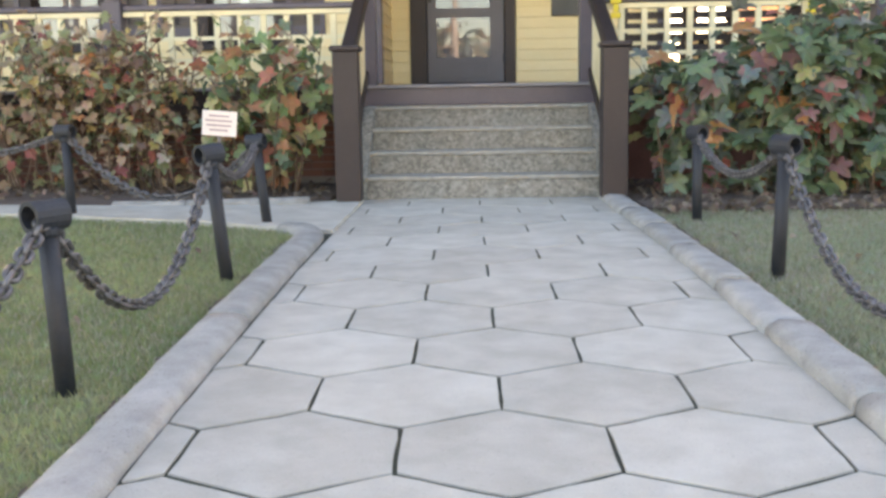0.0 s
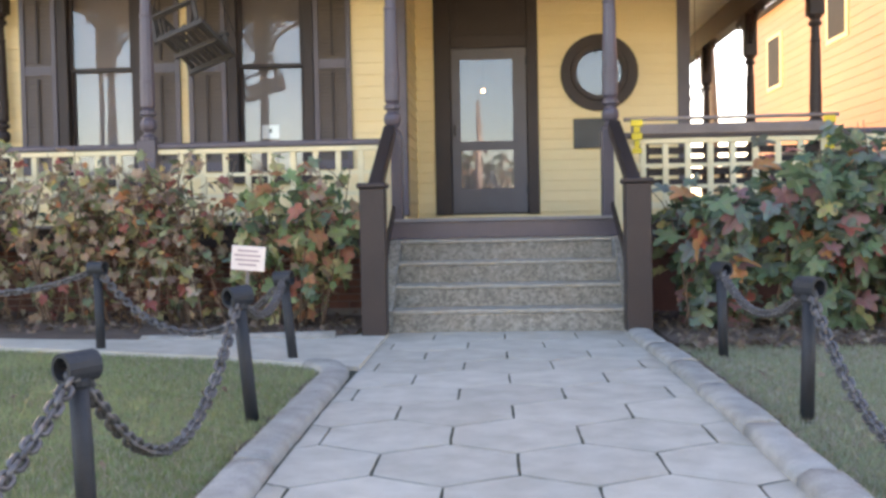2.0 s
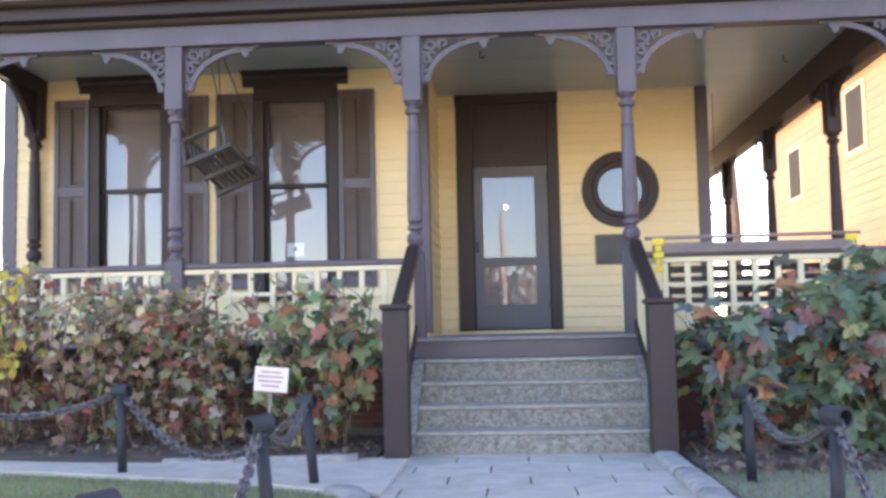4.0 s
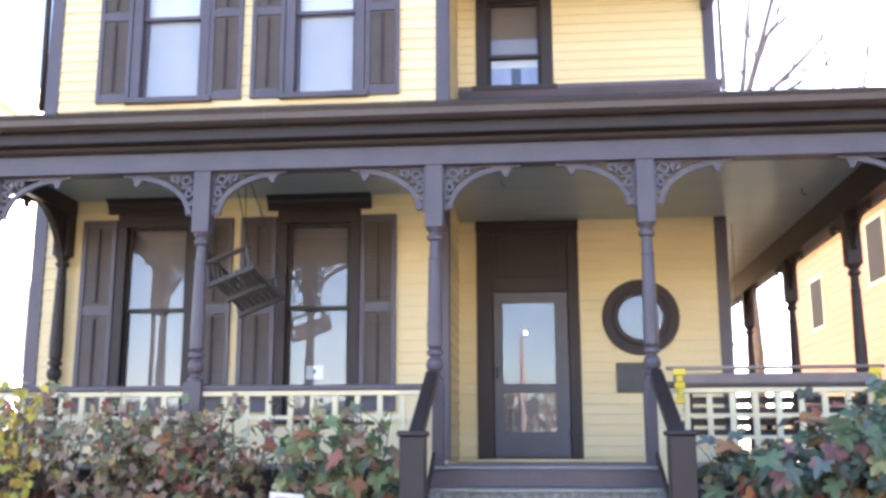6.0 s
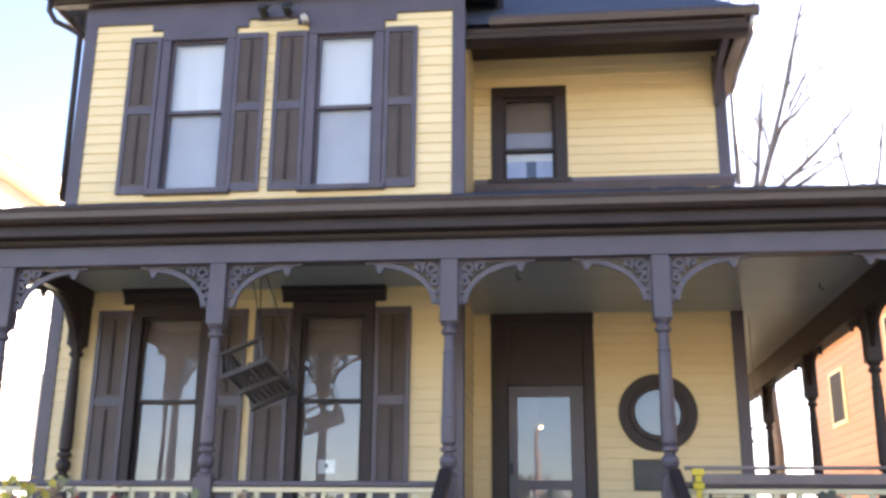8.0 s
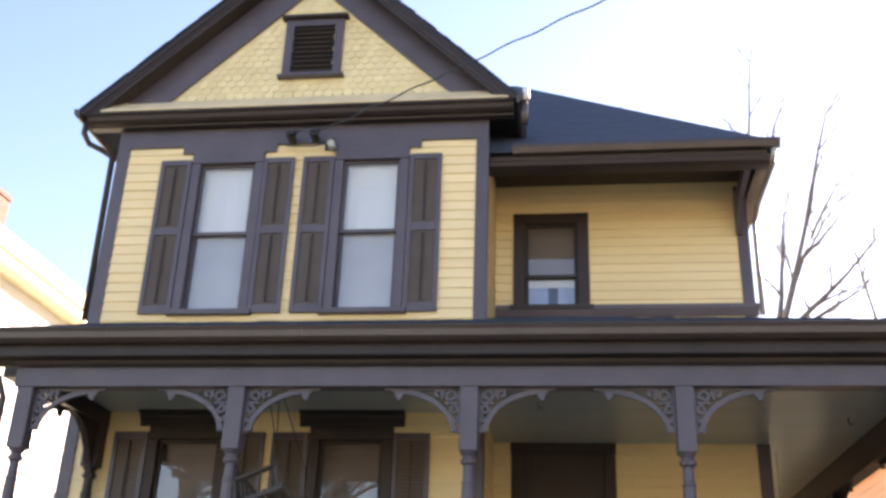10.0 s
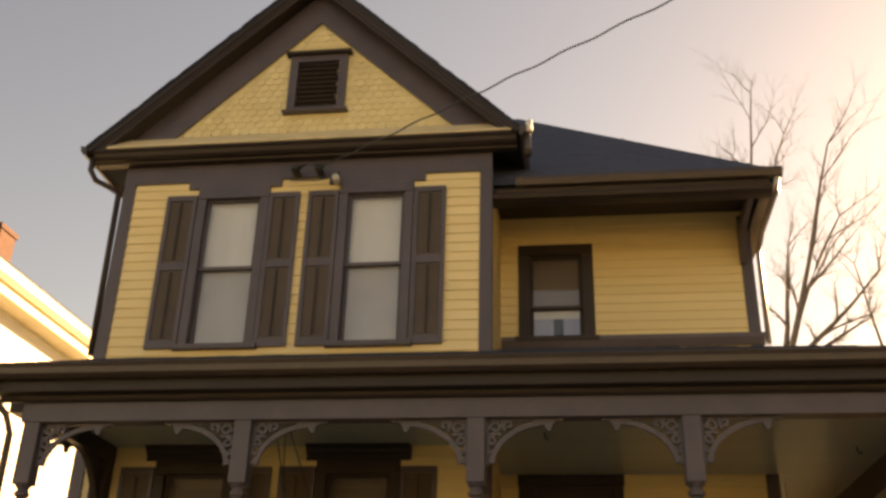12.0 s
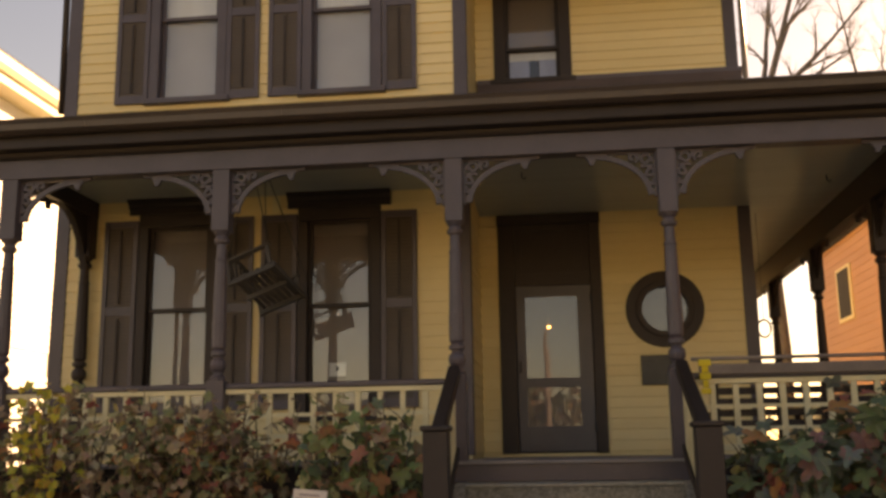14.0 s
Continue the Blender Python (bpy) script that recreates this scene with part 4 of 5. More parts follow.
for k in range(30):
    y = 8.98 + k * 0.15
    z = proof(y)
    x = RX0 + 0.01
    xr = min(RX1 - (y - 8.97), PXR + 0.9 if y < PYD else PXR)
    if y > PYW - 0.15:
        x = PXB + 0.03
    if y + 0.15 > PYD:
        break
    while x < xr - 0.05:
        w = random.choice((0.25, 0.3, 0.33))
        prism(bm, [(y - 0.002, z + 0.003), (y - 0.008, z + 0.016 + random.uniform(0, 0.014)), (y + 0.148, z + 0.062), (y + 0.148, z + 0.056)], x, min(x + w - 0.006, xr))
        x += w
ob = part("porch_shingles", bm, M_ROOF, house, "curling asphalt shingles")
ob["kind"] = "stuff"


bm = bmesh.new()
tube(bm, [(-5.93, YB - 0.38, 4.2), (-5.93, YB - 0.37, 4.08), (-5.88, YB - 0.30, 3.98), (-5.80, YB - 0.20, 3.88), (-5.76, YB - 0.12, 3.70), (-5.75, YB - 0.10, 1.0)], 0.038, 8)
part("downpipe", bm, M_GUTTER, house, "dark downpipe beside the end post")


def porch_post(x, y, paint=None):
    """A turned porch post: square foot, rings, chamfered shaft, collar, square head."""
    p = new("porch_post")
    p.parent = house
    p["label"] = "turned dark painted porch post"
    h = 0.088
    paint = paint or M_LAV
    bm = bmesh.new()
    box(bm, x - h, x + h, y - h, y + h, ZF, 1.70)
    part("foot_block", bm, paint, p, bevel=0.006)
    bm = bmesh.new()
    lathe(bm, [(0.082, 1.701), (0.085, 1.73), (0.05, 1.76), (0.048, 1.78), (0.075, 1.81), (0.084, 1.85), (0.075, 1.89), (0.05, 1.92), (0.052, 1.935), (0.078, 1.95), (0.078, 1.98), (0.055, 2.0), (0.072, 2.03), (0.074, 2.26), (0.076, 2.265), (0.070, 2.275), (0.062, 2.75), (0.058, 2.88), (0.064, 2.89), (0.064, 2.905), (0.054, 2.915), (0.050, 3.06), (0.076, 3.08), (0.080, 3.11), (0.060, 3.13), (0.058, 3.15), (0.076, 3.165), (0.086, 3.19)], x, y, 10)
    part("turned_shaft", bm, paint, p)
    bm = bmesh.new()
    box(bm, x - h, x + h, y - h, y + h, 3.191, 3.83)
    part("head_block", bm, paint, p, bevel=0.006)
    return p


def fret(parent, ox, oy, turn, size=1.0, material=None):
    """A sawn fretwork bracket: arched band, corner frame and scrolls, in the corner under the beam."""
    bm = bmesh.new()
    s = size
    y0, y1 = -0.014, 0.014
    rb_n = [0]

    def rb(pts, w):
        k = len(bm.verts) % 7 * 0.0008 + rb_n[0] * 0.0011
        rb_n[0] += 1
        ribbon(bm, [(u * s, -v * s) for u, v in pts], w * s, y0 - k, y1 + k)
    rb([(0.0, 0.012), (0.68, 0.012)], 0.024)
    rb([(0.012, 0.028), (0.012, 0.40)], 0.024)
    rb([(0.67 - 0.605 * math.cos(t), 0.44 - 0.41 * math.sin(t)) for t in [i * math.pi / 28 for i in range(15)]], 0.05)
    rb([(0.60, 0.02), (0.612, 0.07), (0.63, 0.095)], 0.07)
    rb([(0.62, 0.09), (0.625, 0.12)], 0.034)
    rb([(0.66, 0.022), (0.76, 0.012)], 0.026)
    rb([(0.03, 0.40), (0.09, 0.41)], 0.055)
    rb([(0.012, 0.40), (0.02, 0.455)], 0.024)

    def scroll(cu, cv, r, a0, turns, w=0.026):
        n = 16
        rb([(cu + r * (1 - 0.55 * i / n) * math.cos(a0 + turns * math.tau * i / n), cv + r * (1 - 0.55 * i / n) * math.sin(a0 + turns * math.tau * i / n)) for i in range(n + 1)], w)
    scroll(0.10, 0.085, 0.058, 2.6, 1.1)
    scroll(0.070, 0.215, 0.046, -1.2, -1.1)
    scroll(0.225, 0.062, 0.040, 2.8, 0.9)
    scroll(0.045, 0.315, 0.028, -1.4, -0.9)
    rb([(0.02, 0.15), (0.08, 0.15), (0.15, 0.155)], 0.022)
    rb([(0.165, 0.02), (0.17, 0.075), (0.195, 0.115)], 0.022)
    ob = part("fret_bracket", bm, material or M_LAV, parent, "sawn scrollwork bracket")
    ob.matrix_basis = pose(ox, oy, 3.822, 0, 0, turn)
    return ob


for x in (XPL, -3.295, -0.938, 1.12, XPR):
    p = porch_post(x, YB)
    if x > XPL:
        fret(p, x - 0.089, YB, 180)
    if x < XPR:
        fret(p, x + 0.089, YB, 0)
    if x == XPR:
        fret(p, x, YB + 0.089, 90)
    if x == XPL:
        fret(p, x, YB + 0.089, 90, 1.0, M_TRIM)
# Side and wall posts take the darker trim tone, standing in for shade.
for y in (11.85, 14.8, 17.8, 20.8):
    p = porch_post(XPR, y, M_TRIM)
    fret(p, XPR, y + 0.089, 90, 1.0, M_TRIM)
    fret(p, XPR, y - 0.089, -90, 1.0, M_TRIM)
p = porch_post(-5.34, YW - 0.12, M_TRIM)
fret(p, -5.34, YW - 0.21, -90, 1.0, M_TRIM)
body_parts.append(p)


def railing(x0, x1, y, ztop, along="x"):
    """A porch railing: dark handrail over a cream square grille."""
    r = new("railing")
    r.parent = house
    r["label"] = "porch railing with dark handrail and cream square grille"
    L = x1 - x0
    T = Matrix.Translation((x0, y, 0)) if along == "x" else pose(y, x0, 0, 0, 0, 90)

    def put(nm, a, b, y0, y1, z0, z1, m, bev=0.004):
        o = slab(nm, a, b, y0, y1, z0, z1, m, r, "", bev)
        o.matrix_basis = T
    put("handrail", 0, L, -0.05, 0.05, ztop - 0.055, ztop, M_LAV, 0.012)
    put("under_rail", 0, L, -0.03, 0.03, ztop - 0.105, ztop - 0.057, M_CREAM)
    put("bottom_rail", 0, L, -0.03, 0.03, ZF + 0.06, ZF + 0.12, M_CREAM)
    n = max(2, round(L / 0.215))
    for k in range(1, n):
        a = k * L / n
        put("baluster", a - 0.026, a + 0.026, -0.018, 0.018, ZF + 0.121, ztop - 0.106, M_CREAM, 0)
    for z in (ztop - 0.31, ztop - 0.51):
        put("cross_bar", 0, L, -0.012, 0.012, z - 0.018, z + 0.018, M_CREAM, 0)


railing(XPL + 0.09, -3.295 - 0.09, YB, 1.67)
railing(-3.295 + 0.09, -0.938 - 0.09, YB, 1.67)
railing(1.12 + 0.09, XPR - 0.09, YB, 1.67)
railing(YB + 0.1, 11.75, XPR, 1.67, "y")
railing(11.95, 14.7, XPR, 1.67, "y")
railing(14.9, 17.7, XPR, 1.67, "y")
# the second rail with yellow straps on the right
rb_ = thing("rail_board", "weathered brown board strapped along the porch railing", "board")
slab("plank", 1.30, 3.16, YB - 0.09, YB - 0.055, 1.645, 1.742, M_WOODG, rb_, "", 0.006)
bm = bmesh.new()
tube(bm, [(1.24, YB - 0.02, 1.795), (3.22, YB - 0.02, 1.80)], 0.018, 8)
part("rod", bm, M_WOODG, rb_)
for xs in (1.35, 3.11):
    st = new("strap")
    st.parent = rb_
    st["label"] = "bright yellow strap tied round the rail"
    for za, zb, w in ((1.60, 1.66, 0.10), (1.665, 1.72, 0.06), (1.725, 1.785, 0.11), (1.47, 1.52, 0.09), (1.525, 1.595, 0.05)):
        slab("strap_loop", xs - w / 2, xs + w / 2, YB - 0.105, YB - 0.092, za, zb, M_YELLOW, st, "", 0.004)

# slatted bench behind the strapped railing
bench = thing("slatted_bench", "dark slatted wooden bench with its back against the porch railing", "bench")
for k in range(5):
    slab("back_slat", 1.40, 3.12, YB + 0.075, YB + 0.097, 1.568 - k * 0.1 - (0 if k else 0.002), 1.633 - k * 0.1, M_TRIM, bench, "", 0.003)
for k in range(5):
    slab("seat_slat", 1.40, 3.12, YB + 0.14 + k * 0.08, YB + 0.205 + k * 0.08, 1.29, 1.312, M_TRIM, bench, "", 0.003)
for xs in (1.44, 2.24, 3.02):
    slab("leg", xs, xs + 0.05, YB + 0.098, YB + 0.139, ZF + 0.001, 1.64, M_TRIM, bench, "", 0.004)
    slab("leg", xs, xs + 0.05, YB + 0.46, YB + 0.51, ZF + 0.001, 1.289, M_TRIM, bench, "", 0.004)

# stair rails: newels, sloping handrail, cream slats
for sx_, xn in ((-1, -0.958), (1, 1.142)):
    r = new("stair_rail")
    r.parent = house
    r["label"] = "dark newel post with sloping handrail and cream slats"
    bm = bmesh.new()
    box(bm, xn - 0.1, xn + 0.1, 7.80, 8.0, -0.02, 1.15)
    part("newel", bm, M_TRIM, r, bevel=0.006)
    bm = bmesh.new()
    box(bm, xn - 0.12, xn + 0.12, 7.78, 8.02, 1.151, 1.195)
    part("newel_cap", bm, M_TRIM, r, bevel=0.012)
    bm = bmesh.new()
    prism(bm, [(7.99, 1.06), (7.99, 1.19), (9.31, 1.79), (9.31, 1.66)], xn - 0.055, xn + 0.055)
    part("handrail", bm, M_TRIM, r, bevel=0.01)
    bm = bmesh.new()
    prism(bm, [(8.0, 0.32), (8.0, 0.40), (9.31, 1.03), (9.31, 0.95)], xn - 0.035, xn + 0.035)
    part("lower_rail", bm, M_TRIM, r)
    for k in range(9):
        y = 8.08 + k * 0.14
        zl, zh = 0.40 + (y - 8.0) * 0.481, 1.07 + (y - 8.0) * 0.455
        bm = bmesh.new()
        prism(bm, [(y - 0.05, zl - 0.02), (y + 0.05, zl + 0.03), (y + 0.05, zh + 0.02), (y - 0.05, zh - 0.02)], xn - 0.012, xn + 0.012)
        part("slat", bm, M_CREAM, r)

# ---- door, round window, plaque ----
door = new("front_door")
door.parent = house
door["label"] = "glazed screen door in a wide dark casing with transom"
for a, b in ((-0.69, -0.49), (0.44, 0.575)):
    slab("casing", a, b, YD - 0.055, YD + 0.05, ZF + 0.001, 3.72, M_TRIM, door, "", 0.006)
slab("head_casing", -0.70, 0.585, YD - 0.06, YD + 0.05, 3.721, 3.855, M_TRIM, door, "", 0.006)
slab("transom_bar", -0.489, 0.439, YD - 0.045, YD + 0.05, 2.94, 3.10, M_TRIM, door, "", 0.006)
bm = bmesh.new()
holed(bm, -0.489, 0.439, 3.101, 3.72, YD - 0.02, YD + 0.03, [(-0.40, 0.35, 3.18, 3.64)])
part("transom_sash", bm, M_TRIM, door)
slab("transom_pane", -0.41, 0.36, YD + 0.0, YD + 0.006, 3.17, 3.65, M_TRIM, door, "dark transom panel")
bm = bmesh.new()
holed(bm, -0.48, 0.43, ZF + 0.02, 2.935, YD - 0.035, YD + 0.0, [(-0.375, 0.265, 1.80, 2.80), (-0.375, 0.265, 1.22, 1.69)])
part("screen_door_frame", bm, M_SCREEN, door, "grey painted screen door frame")
for a, b in ((1.80, 2.80), (1.22, 1.69)):
    g = slab("pane", -0.378, 0.268, YD - 0.021, YD - 0.016, a - 0.003, b + 0.003, M_DGLASS, door)
    g.visible_shadow = False
slab("kick_panel", -0.36, 0.25, YD - 0.04, YD - 0.0355, 0.97, 1.17, M_SCREEN, door, "", 0.002)
bm = bmesh.new()
tube(bm, [(-0.445, YD - 0.036, 1.88), (-0.445, YD - 0.085, 1.88), (-0.445, YD - 0.09, 1.98), (-0.445, YD - 0.036, 2.0)], 0.012, 6)
part("door_handle", bm, M_IRON, door, "dark metal door handle")
for z in (2.72, 1.15):
    slab("hinge", 0.42, 0.446, YD - 0.07, YD - 0.056, z, z + 0.1, M_IRON, door)
# inside the hall: curtain strip, hanging bulb, a small vase
bulb = thing("hanging_bulb", "lit bare bulb hanging in the hall behind the door", "lamp")
bm = bmesh.new()
bmesh.ops.create_uvsphere(bm, u_segments=12, v_segments=8, radius=0.022, matrix=Matrix.Translation((-0.10, 13.3, 2.56)))
part("globe", bm, M_BULB, bulb)
bm = bmesh.new()
tube(bm, [(-0.10, 13.3, 2.58), (-0.10, 13.3, 4.3)], 0.006, 6)
part("cord", bm, M_WIRE, bulb)
slab("door_curtain", -0.30, 0.26, 13.0, 13.02, 1.22, 1.72, M_BLIND)
tagged(bpy.data.objects["door_curtain"], "beige half curtain seen through the door glass", "curtain")
vz = thing("vase", "small pale porcelain vase behind the door glass", "vase")
bm = bmesh.new()
lathe(bm, [(0.03, 1.24), (0.055, 1.28), (0.055, 1.33), (0.025, 1.38), (0.02, 1.43), (0.028, 1.45)], 0.0, 12.55, 12)
part("body", bm, M_CERAM, vz)
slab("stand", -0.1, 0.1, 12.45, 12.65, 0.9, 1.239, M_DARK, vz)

rw = new("round_window")
rw.parent = house
rw["label"] = "round window in a wide dark ring frame"
bm = bmesh.new()
ring(bm, *RC, 0.345, 0.468, YD - 0.055, YD + 0.0)
part("outer_ring", bm, M_TRIM, rw)
bm = bmesh.new()
ring(bm, *RC, 0.275, 0.3445, YD - 0.075, YD + 0.02)
part("inner_ring", bm, M_TRIM, rw)
bm = bmesh.new()
prism(bm, [(RC[0] + 0.275 * math.cos(a), RC[1] + 0.275 * math.sin(a)) for a in [k * math.tau / 40 for k in range(40)]], YD - 0.02, YD - 0.014, "y")
g = part("pane", bm, M_DGLASS, rw)
g.visible_shadow = False
# Near-black disc behind the pane, standing in for the unlit room.
bm = bmesh.new()
ring(bm, *RC, 0.02, 0.30, YD + 0.035, YD + 0.06)
part("lace_backing", bm, M_DARK, rw)

plaque = thing("plaque", "dark bronze plaque on the wall beside the door", "plaque")
slab("plate", 1.0, 1.46, YD - 0.06, YD - 0.022, 1.685, 2.045, M_PLAQUE, plaque, "", 0.006)
for k in range(8):
    slab("text_bar", 1.04, 1.40 - 0.06 * (k % 3), YD - 0.0625, YD - 0.0605, 1.73 + k * 0.036, 1.742 + k * 0.036, M_PLAQUE, plaque)

# ---- bollards and chains ----


def bollard(x, y, h, lean_x, lean_y, turn, label):
    b = tagged(new("bollard"), label, "bollard", "bollards along the walk")
    bm = bmesh.new()
    tube(bm, [(0, 0, -0.08), (0, 0, h - 0.055)], 0.034, 14)
    part("pole", bm, M_IRON, b)
    bm = bmesh.new()
    seg, ln, ro, ri, zc = 16, 0.062, 0.052, 0.038, h - 0.045
    rings = []
    for r, yy in ((ro, -ln), (ro, ln), (ri, ln), (ri, -ln)):
        rings.append([bm.verts.new((r * math.cos(k * math.tau / seg), yy, zc + r * math.sin(k * math.tau / seg))) for k in range(seg)])
    for i in range(4):
        r0, r1 = rings[i], rings[(i + 1) % 4]
        for k in range(seg):
            bm.faces.new((r0[k], r0[(k + 1) % seg], r1[(k + 1) % seg], r1[k]))
    for f in bm.faces:
        f.smooth = False
    s = part("pipe_head", bm, M_IRON, b, "open pipe sleeve on top")
    s.matrix_basis = pose(0, 0, 0, 0, 0, turn)
    bm = bmesh.new()
    lathe(bm, [(0.036, h - 0.115), (0.042, h - 0.105), (0.042, h - 0.09), (0.036, h - 0.08)], 0, 0, 14)
    part("weld_collar", bm, M_IRON, b)
    b.matrix_basis = Matrix.Translation((x, y, lie(x, y))) @ pose(0, 0, 0, lean_y, lean_x, 0)
    return b.matrix_basis @ Vector((0, 0, h - 0.05))


bm = bmesh.new()
LW, LL, LR = 0.0125, 0.021, 0.0066
path = [(LW * math.cos(a) * 1.15, LW * math.sin(a) + (LL - LW if math.sin(a) > 0 else LW - LL), 0) for a in [k * math.tau / 14 + 0.1 for k in range(14)]]
rings = []
for i, q in enumerate(path):
    d = Vector(path[(i + 1) % 14]) - Vector(path[i - 1])
    d.normalize()
    n = Vector((d.y, -d.x, 0))
    rings.append([bm.verts.new(Vector(q) + (n * math.cos(k * math.tau / 6) + Vector((0, 0, 1)) * math.sin(k * math.tau / 6)) * LR) for k in range(6)])
for i in range(14):
    r0, r1 = rings[i], rings[(i + 1) % 14]
    for k in range(6):
        f = bm.faces.new((r0[k], r0[(k + 1) % 6], r1[(k + 1) % 6], r1[k]))
        f.smooth = True
bmesh.ops.recalc_face_normals(bm, faces=bm.faces[:])
LINK = bpy.data.meshes.new("chain_link")
bm.to_mesh(LINK)
bm.free()
LINK.materials.append(M_CHAIN)


def chain(a, b, sag, size=1.45, step=None):
    """A hanging chain of welded links between two points."""
    c = tagged(new("chain"), "heavy dark iron chain hung between bollards", "chain", "chains along the walk")
    a, b = Vector(a), Vector(b)
    pts = [a.lerp(b, s) - Vector((0, 0, 4 * sag * s * (1 - s))) for s in [i / 200 for i in range(201)]]
    for q in pts:
        q.z = max(q.z, lie(q.x, q.y) + 0.03)
    step = step or 0.0285 * size
    acc, k = 0.0, 0
    for p, q in zip(pts, pts[1:]):
        acc += (q - p).length
        if acc >= step:
            acc -= step
            d = (q - p).normalized()
            rot = d.to_track_quat('Y', 'Z').to_matrix().to_4x4()
            piece("chain_link", LINK, c, Matrix.Translation(q) @ rot @ pose(0, 0, 0, 0, 90 * (k % 2) + 35 + random.uniform(-12, 12), 0) @ Matrix.Scale(size, 4))
            k += 1


lab = "black iron pipe bollard standing in the grass"
lean = "black iron pipe bollard leaning over in the grass"
tZ = bollard(-1.42, 0.95, 0.64, -1, 0, -35, lab)
tA = bollard(-1.335, 3.12, 0.64, -2.2, 0, -32, lab)
tB = bollard(-1.22, 4.86, 0.68, -4.8, 2, -40, lean)
tC = bollard(-1.385, 6.70, 0.63, -5, 2, 80, lean)
tD = bollard(-2.86, 7.02, 0.66, -1, 0, 78, lab)
tW = bollard(-4.75, 7.28, 0.66, 0, 0, 80, lab)
tE = bollard(1.495, 4.80, 0.685, 1.5, 0, 28, lab)
tF = bollard(1.54, 6.73, 0.64, -1, 0, 25, lab)
tG = bollard(1.52, 2.62, 0.66, 1, 0, 25, lab)
chain(tZ, tA, 0.34)
chain(tA, tB, 0.49)
chain(tB, tC, 0.16)
chain(tC, tD, 0.42)
chain(tD, tW, 0.20)
chain(tF, tE, 0.20)
chain(tE, tG, 0.50)

# ---- porch swing, drawn up under the ceiling ----
swing = thing("porch_swing", "weathered wooden porch swing hanging askew, darkened for shade", "swing")
# x along the bench, y from its back to its front edge, z up from the seat
SX = Vector((0.33, 0.86, -0.34)).normalized()
SY = Vector((0.95, 0.0, 0.30)).normalized()
SZ = SX.cross(SY).normalized()
SZ = SZ if SZ.z > 0 else -SZ
SW = Matrix(((SX.x, SY.x, SZ.x, -3.39), (SX.y, SY.y, SZ.y, 9.98), (SX.z, SY.z, SZ.z, 3.03), (0, 0, 0, 1)))


def sw_part(nm, *b):
    o = slab(nm, *b, M_SWING, swing, "", 0.003)
    o.matrix_basis = SW
    return o


for k in range(7):
    sw_part("seat_slat", 0.0, 0.72, 0.02 + k * 0.066, 0.068 + k * 0.066, 0.0, 0.018)
for x in (0.0, 0.34, 0.67):
    sw_part("seat_bearer", x, x + 0.045, 0.0, 0.49, -0.05, -0.001)
sw_part("front_rail", -0.01, 0.73, 0.491, 0.52, -0.055, 0.02)
for x in (0.0, 0.68):
    sw_part("arm_post", x, x + 0.04, 0.44, 0.48, 0.019, 0.26)
    sw_part("back_post", x, x + 0.04, -0.04, -0.001, -0.05, 0.46)
    sw_part("arm_rest", x - 0.012, x + 0.052, 0.0, 0.50, 0.261, 0.285)
for z in (0.10, 0.42):
    sw_part("back_rail", 0.04, 0.68, -0.036, -0.006, z, z + 0.05)
for k in range(6):
    sw_part("back_slat", 0.08 + k * 0.10, 0.13 + k * 0.10, -0.03, -0.012, 0.151, 0.419)
bm = bmesh.new()
for x, y in ((0.0, 0.0), (0.72, 0.0), (0.0, 0.48), (0.72, 0.48)):
    q = SW @ Vector((x, y, 0.27))
    tube(bm, [q, (-3.2, 9.9 + x * 0.8, ZC + 0.233)], 0.006, 6)
part("hanging_chain", bm, M_IRON, swing, "thin hanging chains")
for x, y in ((-0.33, 11.2), (3.3, 11.95)):
    hk = thing("ceiling_hook", "small dark hook in the porch ceiling", "hook")
    bm = bmesh.new()
    tube(bm, [(x, y, ZC + 0.235), (x, y, ZC + 0.175), (x + 0.03, y, ZC + 0.145), (x + 0.05, y, ZC + 0.175)], 0.008, 6)
    part("hook", bm, M_IRON, hk)

hr = thing("hanging_ring", "small dark ring hung at the corner of the porch", "ring")
bm = bmesh.new()
tube(bm, [(2.56 + 0.08 * math.cos(t), 12.6, 2.38 + 0.11 * math.sin(t)) for t in [k * math.tau / 16 for k in range(17)]], 0.014, 6)
tube(bm, [(2.56, 12.6, 2.49), (2.56, 12.6, 3.858)], 0.004, 5)
part("hoop", bm, M_IRON, hr)

# ---- small sign in the bed ----
sign = thing("garden_sign", "small pale garden sign with red print on a stake", "sign")
slab("board", -0.16, 0.16, -0.008, 0.008, 0.0, 0.23, M_SIGN, sign, "", 0.003)
for k, w in enumerate((0.10, 0.13, 0.12, 0.09)):
    slab("text_bar", -w, w * 0.9, -0.0105, -0.0085, 0.175 - k * 0.043, 0.19 - k * 0.043, M_RED, sign)
slab("stake", -0.015, 0.015, 0.009, 0.025, -0.60, 0.2, M_WOODG, sign)
sign.matrix_basis = pose(-2.02, 8.02, 0.74, 0, 5, 0) @ Matrix.Scale(0.88, 4)

# ---- overhead cable and its insulators ----
cable = thing("service_cable", "sagging twisted service cable fixed below the gable", "cable")
A0, B0 = Vector((-2.92, YW - 0.60, 7.20)), Vector((10.0, 1.0, 7.33))


def cab(s):
    q = A0.lerp(B0, s)
    q.z -= 0.12 * 4 * s * (1 - s)
    return q


bm = bmesh.new()
tube(bm, [cab(i / 160) + Vector((0, 0, 0.012 * math.sin(i * 0.9))) for i in range(161)], 0.009, 6)
part("strand", bm, M_WIRE, cable)
